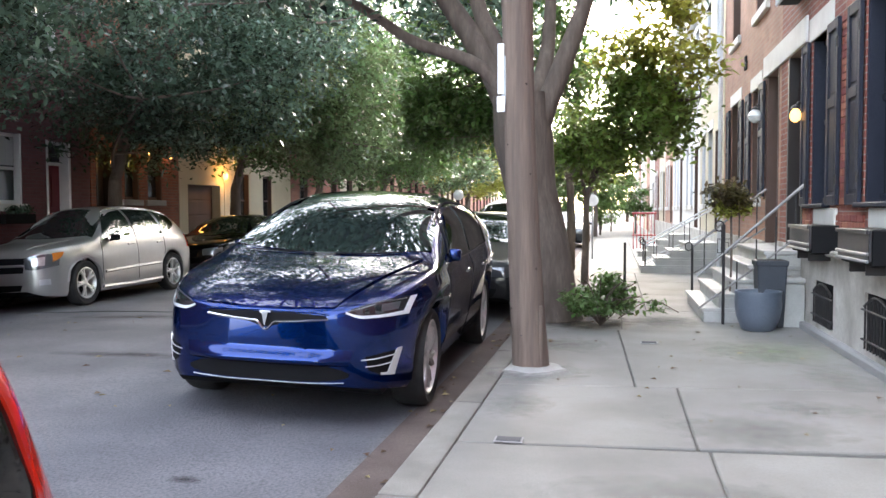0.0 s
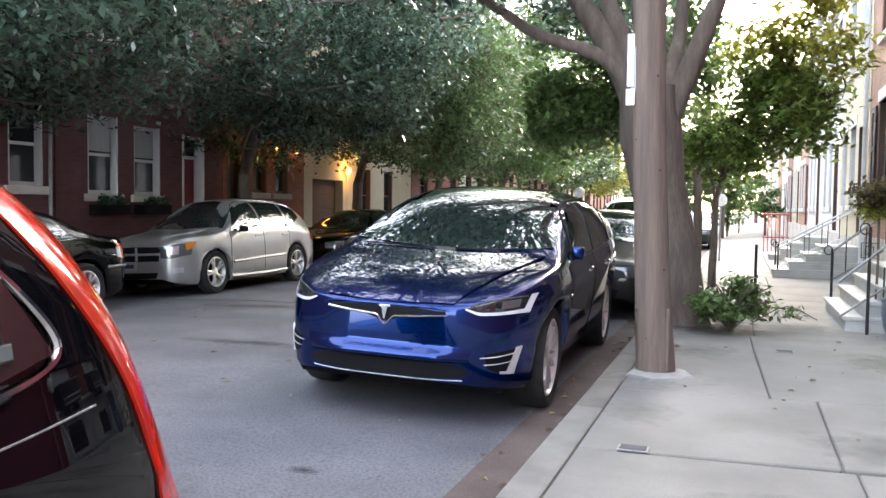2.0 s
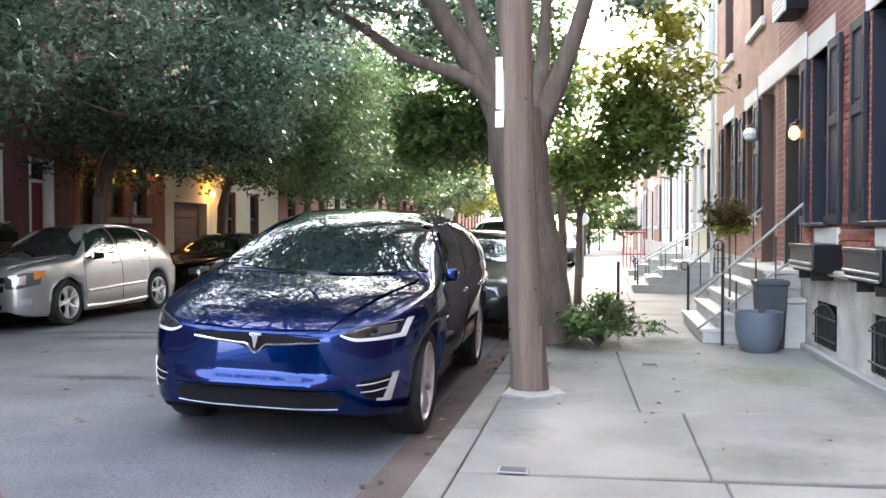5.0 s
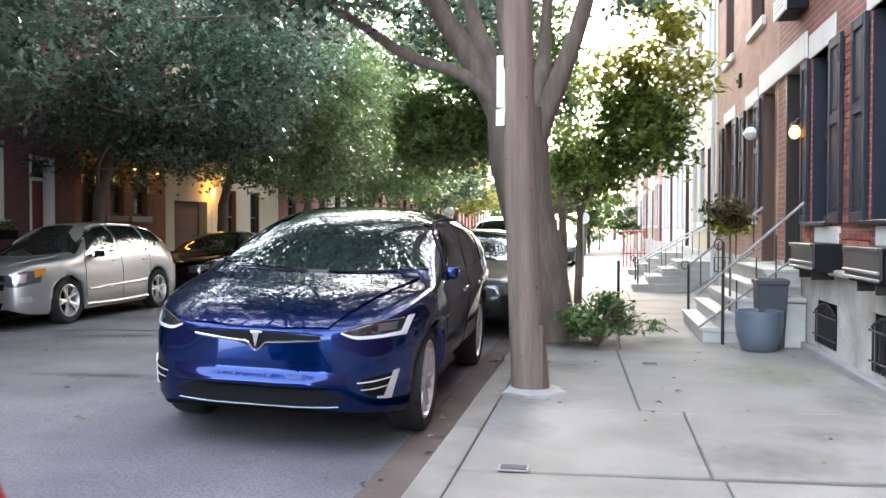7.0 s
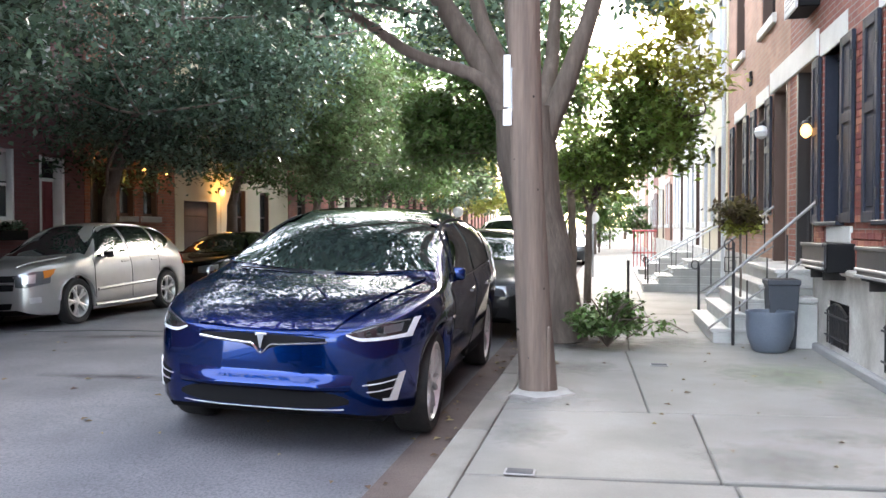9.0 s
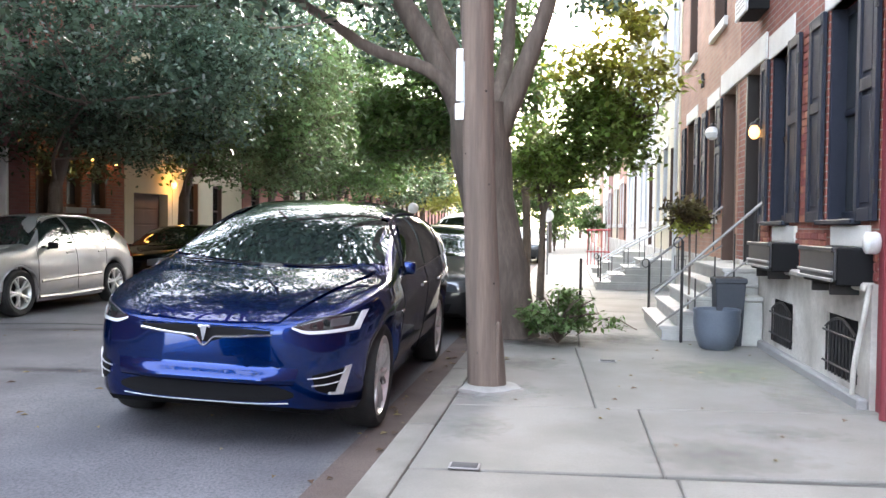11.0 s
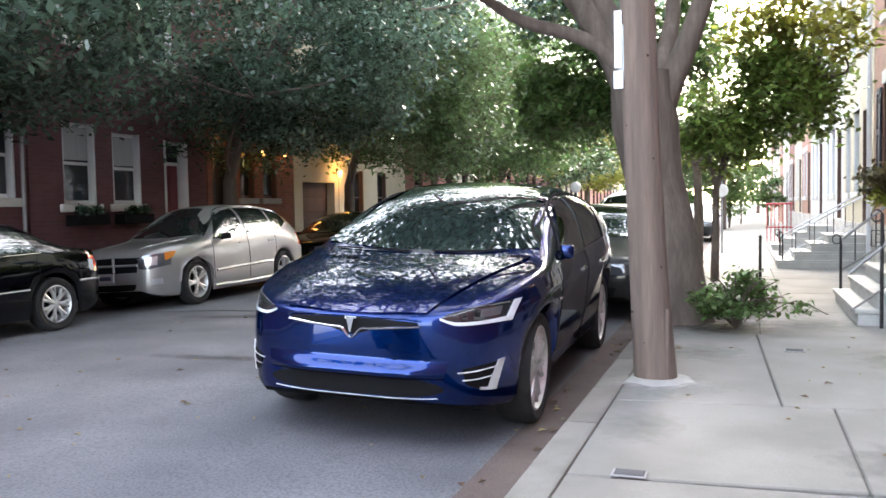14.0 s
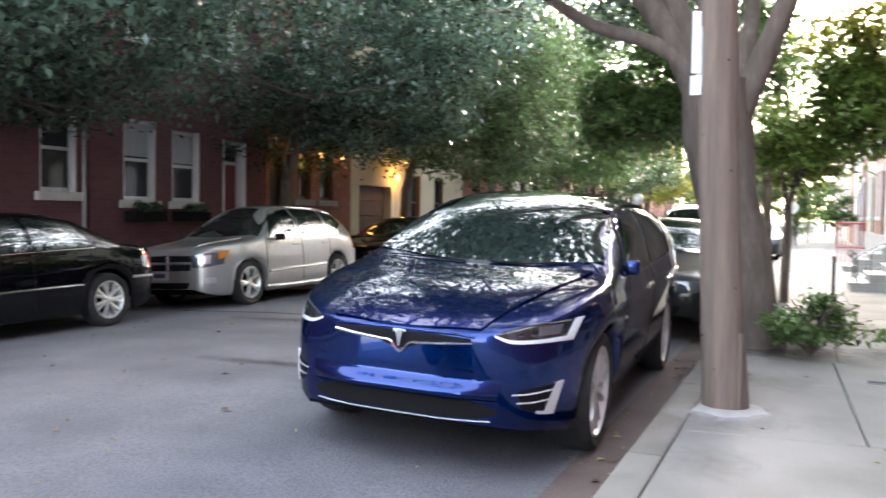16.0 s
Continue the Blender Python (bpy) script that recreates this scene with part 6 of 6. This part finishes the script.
big_blobs = [((-2.2, -0.3, 6.6), (3.0, 3.2, 1.9), 1.0), ((-3.6, 0.3, 5.0), (1.9, 2.6, 1.0), 0.5), ((0.4, 0.3, 6.6), (2.0, 2.6, 1.6), 0.45), ((-2.4, -5.2, 6.8), (2.8, 3.2, 1.2), 0.75), ((-1.2, 2.6, 4.6), (1.2, 1.4, 1.1), 0.22), ((-1.6, 5.0, 6.4), (2.6, 2.6, 1.6), 0.4), ((-3.4, 6.0, 9.0), (3.0, 4.0, 1.6), 0.45), ((-2.9, -0.9, 4.3), (1.1, 0.9, 0.5), 0.16), ((-2.2, -1.0, 4.1), (0.9, 0.35, 0.4), 0.14), ((-2.2, 3.5, 8.2), (3.4, 4.5, 1.7), 0.9), ((-2.6, -1.5, 8.6), (3.2, 3.0, 1.4), 0.5), ((-1.5, -0.7, 4.5), (0.7, 0.5, 0.4), 0.05), ((1.0, 0.9, 4.5), (0.6, 0.7, 0.6), 0.07), ((-1.7, 1.7, 4.5), (1.3, 0.9, 0.6), 0.15), ((-0.5, 1.6, 4.7), (0.9, 0.8, 0.5), 0.09), ((1.3, 1.2, 4.6), (0.7, 0.8, 0.5), 0.06)]
twigs(big, [(-3.4, -0.4, 4.4), (-2.2, 0.4, 6.6), (-0.9, 0.6, 6.5), (-0.1, 0.9, 6.6), (1.2, 0.2, 6.4), (-2.9, -0.3, 4.15)], big_blobs[:4] + big_blobs[5:7], 34, M["bark"])
leaves("crown", big_blobs, 30000, 0.135, M["leaf"], big, clump=0.22, per=60, label="wide crown of dark green leaves")

# trees across the street, hanging low over the road
# leaf_p paints sunlit foliage on the trees further down
for i, (y, m) in enumerate(((8.0, "leaf"), (15.9, "leaf"), (21.5, "leaf_p"), (28.0, "leaf_b"), (36.0, "leaf_p"), (46.0, "leaf_y"), (58.0, "leaf_b"))):
    j = 0.3 * math.sin(i * 2.1)
    blobs = [((1.0, 0, 5.6), (3.4, 3.6, 2.1), 0.9), ((2.4 + 0.5 * (i > 1), -0.6 + j, 3.7 - 0.45 * (i > 1)), (2.4, 3.0, 1.15), 0.7), ((-0.2, 0.8, 3.6 - 0.35 * (i < 2)), (1.1, 2.8 + 0.5 * (i < 2), 1.0), 0.35 + 0.1 * (i < 2)), ((2.2, 1.0, 7.4), (2.6, 2.8, 1.2), 0.22), ((3.6, 0.3, 5.4), (1.9, 2.6, 1.6), 0.4), ((3.0, 0.5, 8.7), (3.0, 3.4, 1.5), 0.16)]
    if i < 2:
        blobs += [((1.5, 3.6, 5.2), (2.2, 2.2, 1.9), 0.4), ((1.2, 0.4, 2.95), (1.5, 3.4, 0.4), 0.2), ((0.6, -3.0, 4.6), (1.4, 1.6, 1.6), 0.2)]
    street_tree("leafy street tree overhanging parked cars" if i < 4 else "street tree further down the street", (-10.2, y, 0.12), 0.19, (0.05, 0, 2.0),
                [([(0.5, -0.3, 2.9), (1.4, -0.8, 4.0), (2.4, -1.2, 5.2)], 0.12), ([(0.1, 0.5, 3.0), (0.4, 1.2, 4.4), (0.9, 1.6, 6.2)], 0.12), ([(0.4, 0.1, 3.2), (1.2, 0.4, 4.6), (2.4, 0.6, 6.0)], 0.11), ([(0.4, -0.6, 2.5), (1.3, -1.6, 2.9), (2.2, -2.4, 3.3)], 0.045)],
                blobs, 56000 if i < 2 else 44000 if i < 4 else 14000, 0.12 if i < 2 else 0.135 if i < 4 else 0.22, m)
# trees on this side, further on
for i, (y, m, n) in enumerate(((19.3, "leaf_b", 24000), (44.0, "leaf_b", 14000), (60.0, "leaf_b", 12000))):
    street_tree("dark street tree further along the pavement", (-0.96, y, 0.12), 0.12, (0, 0, 2.1), [([(-0.5, 0.2, 3.0), (-1.6, 0.4, 4.6)], 0.1), ([(0.1, 0.3, 3.2), (0.3, 0.8, 5.2)], 0.1)],
                [((-1.6, 0, 4.9), (2.2, 2.6, 2.2), 1.0), ((-2.6, 0, 3.4), (1.4, 2.0, 1.0), 0.4)], n, 0.16, m)
# far end of the street
for i, (x, y) in enumerate(((-5.5, 100), (-8.5, 92), (-2.0, 96), (1.5, 104), (-11, 108))):
    street_tree("tree closing the far end of the street", (x, y, 0.0), 0.25, (0, 0, 2.0), [([(0.4, 0, 3.0), (1.0, 0.3, 5)], 0.15), ([(-0.4, 0, 3.0), (-1.0, 0.3, 5)], 0.15)], [((0, 0, 4.8), (4.0, 3, 3.6), 1.0)], 5000, 0.4, "leaf_b")

# the slender tree by the pavement edge
sm = thing("young_tree", (-0.50, 15.6, 0.12), "slender young tree with a bright green crown", "tree", "street trees")
limbs(sm, [([(0, 0, -0.05), (0.02, 0, 0.8), (0.03, 0, 1.55)], 0.075, 0.055)], M["bark"])
sm.children[-1].name = "trunk"
limbs(sm, [([(0.03, 0, 1.5), (0.3, -0.1, 2.2), (0.9, -0.3, 2.9), (1.5, -0.5, 3.2)], 0.04, 0.012), ([(0.03, 0, 1.5), (-0.1, 0, 2.2), (-0.2, 0, 2.9)], 0.04, 0.012), ([(0.03, 0, 1.5), (0.3, 0, 2.6), (0.9, 0.2, 3.8), (1.5, 0, 5.0)], 0.04, 0.012)], M["bark"])
sb = [((0.25, 0, 2.35), (0.85, 0.9, 0.5), 0.75), ((1.15, -0.3, 2.75), (0.9, 1.0, 0.55), 0.7), ((1.0, -0.1, 3.3), (0.7, 0.8, 0.5), 0.45), ((-0.15, 0, 2.6), (0.45, 0.6, 0.55), 0.3), ((0.75, 0.3, 3.9), (0.75, 0.8, 0.45), 0.3), ((1.5, -0.2, 3.3), (0.6, 0.8, 0.5), 0.3), ((0.4, 0, 3.15), (0.6, 0.7, 0.45), 0.22)]
leaves("crown", sb, 10800, 0.13, M["leaf_l"], sm, clump=0.16, label="bright green crown")
# the yellow colour puts low sun into the topmost sprays
leaves("upper_sprays", [((1.5, -0.6, 4.6), (0.55, 0.9, 0.9), 0.5), ((1.75, -1.2, 3.75), (0.5, 0.6, 0.35), 0.3), ((1.2, -0.2, 5.4), (0.6, 0.9, 0.5), 0.4), ((0.9, -0.3, 4.1), (0.8, 0.7, 0.35), 0.5)], 2700, 0.14, M["leaf_y"], sm, clump=0.14, label="sparse sprays high up, yellowed by painted sunlight")
twigs(sm, [(1.5, 0, 5.0), (0.9, 0.2, 3.8), (1.5, -0.5, 3.2)], [((1.5, -0.6, 4.6), (0.5, 0.8, 0.8), 1), ((1.75, -1.2, 3.75), (0.4, 0.5, 0.3), 1)], 10, M["bark"])

# low greenery far along the kerb
for x, y, r in ((-0.75, 47.0, 0.9), (-0.2, 55.0, 1.2), (1.2, 50.0, 0.9)):
    fb = thing("kerb_shrub", (x, y, 0.12), "bushy green shrub far along the pavement", "shrub", "far shrubs")
    part("stem", tube([(0, 0, -0.02), (0.02, 0, 0.5), (0, 0, 1.3)], 0.05, 8), M["bark"], fb, "short stem")
    leaves("foliage", [((0, 0, 1.5), (r, r, 0.9), 1.0), ((0.2, 0, 2.5), (r * 0.7, r * 0.7, 0.6), 0.5)], 1500, 0.2, M["leaf_b"], fb, clump=0.2, label="dense green leaves")

# bush at the foot of the big tree
bush = thing("bush", (-0.12, 10.05, 0.13), "scrubby green bush with stray shoots at the tree pit", "bush")
bm = bmesh.new()
for k in range(26):
    a, r = rng.random() * 6.28, 0.25 + 0.35 * rng.random()
    e = Vector((math.cos(a) * r, math.sin(a) * r * 0.9, 0.15 + 0.45 * rng.random()))
    tube(smooth_path([(0, 0, 0), e * 0.5 + Vector((0, 0, 0.12)), e], 3), [0.008] * 6 + [0.003], 4, bm)
tube(smooth_path([(0.2, -0.1, 0.1), (0.55, -0.2, 0.32), (0.85, -0.25, 0.20)], 4), [0.006] * 9, 4, bm)
part("stem_work", bm, M["bark"], bush, "thin stems")["kind"] = "stuff"
leaves("foliage", [((0, 0, 0.26), (0.36, 0.40, 0.22), 1.0), ((0.1, 0, 0.52), (0.26, 0.2, 0.16), 0.3), ((0.62, -0.22, 0.26), (0.22, 0.1, 0.06), 0.05), ((-0.25, -0.2, 0.2), (0.22, 0.3, 0.2), 0.3)], 1900, 0.075, M["leaf_b"], bush, clump=0.07, label="mixed green foliage")

# clipped standard plant on the steps
tp = thing("standard_shrub", (1.42, 10.95, 0.30), "small standard shrub with a round russet-green head", "shrub")
part("stem", tube([(0, 0, 0), (0.01, 0, 0.6), (0, 0, 1.15)], 0.014, 8), M["bark"], tp, "thin stem")
leaves("head", [((0, 0, 1.32), (0.30, 0.30, 0.16), 1.0)], 1300, 0.075, M["leaf_r"], tp, clump=0.06, label="russet and green leaves")
leaves("lower_leaves", [((0, 0, 1.16), (0.24, 0.24, 0.07), 1.0)], 380, 0.075, M["leaf_y"], tp, clump=0.05, label="yellow-green lower leaves")

# hedge greens below the windows across the street
for yy in (12.64, 13.82):
    hb = thing("window_plants", (FAR_WALL + 0.15, yy, 1.25), "dark plants in a box under a window", "plants", "window plants")
    part("trough", box((-0.13, -0.4, 0.0), (0.12, 0.4, 0.18), 0.01), M["black_box"], hb)
    leaves("greenery", [((0, 0, 0.24), (0.12, 0.38, 0.08), 1)], 500, 0.07, M["leaf"], hb, clump=0.05)

# fallen leaves on the road and pavement
lf = bmesh.new()
for k in range(260):
    x, yv = (KERB - 0.02 - 0.3 * rng.random(), 3 + 14 * rng.random()) if k < 95 else (-8 + 10 * rng.random(), 2.5 + 9 * rng.random())
    z = road_z(x) + 0.012 if x < KERB else 0.136
    s, a = 0.016 + 0.03 * rng.random() ** 2, rng.random() * 6.28
    c, d = math.cos(a) * s, math.sin(a) * s
    vs = [lf.verts.new(q) for q in ((x - c, yv - d, z), (x - d * 0.6, yv + c * 0.6, z + 0.012), (x + c, yv + d, z), (x + d * 0.6, yv - c * 0.6, z + 0.010))]
    lf.faces.new(vs)
tagged(mesh_object("fallen_leaves", lf, M["litter"]), "scattered dry fallen leaves", "leaves", kind="stuff")


# ---------------------------------------------------------------- bricks beside the shutters
def brick_panels():
    b = box((0, 0.004, 0.004), (0.03, 0.201, 0.064), 0.003)
    hb = box((0, 0.004, 0.004), (0.03, 0.096, 0.064), 0.003)
    full = bpy.data.meshes.new("brick")
    half = bpy.data.meshes.new("brick_half")
    for bm, me in ((b, full), (hb, half)):
        bm.to_mesh(me)
        bm.free()
        me.materials.append(M["brick_one"])
    wall = [c for c in r1.children if c.name.startswith("wall")][0]
    n = 0
    for y0, y1, z0, z1 in ((8.80, 9.13, 1.5, 3.34), (7.07, 7.43, 1.06, 1.48), (8.29, 9.41, 1.06, 1.48), (10.31, 10.78, 1.06, 1.5)):
        rows_ = int((z1 - z0) / 0.0705)
        for r in range(rows_):
            y, k = y0, 0
            while y < y1 - 0.05:
                use_half = (k == 0 and r % 2) or y + 0.205 > y1
                if y + (0.1 if use_half else 0.205) > y1 + 0.01:
                    break
                ob = new("brick", half if use_half else full)
                ob.parent = wall
                ob.location = (WALL - 0.018 + 0.004 * random.random(), y, z0 + r * 0.0705)
                y += 0.1 if use_half else 0.205
                k += 1
                n += 1
    return n


brick_panels()
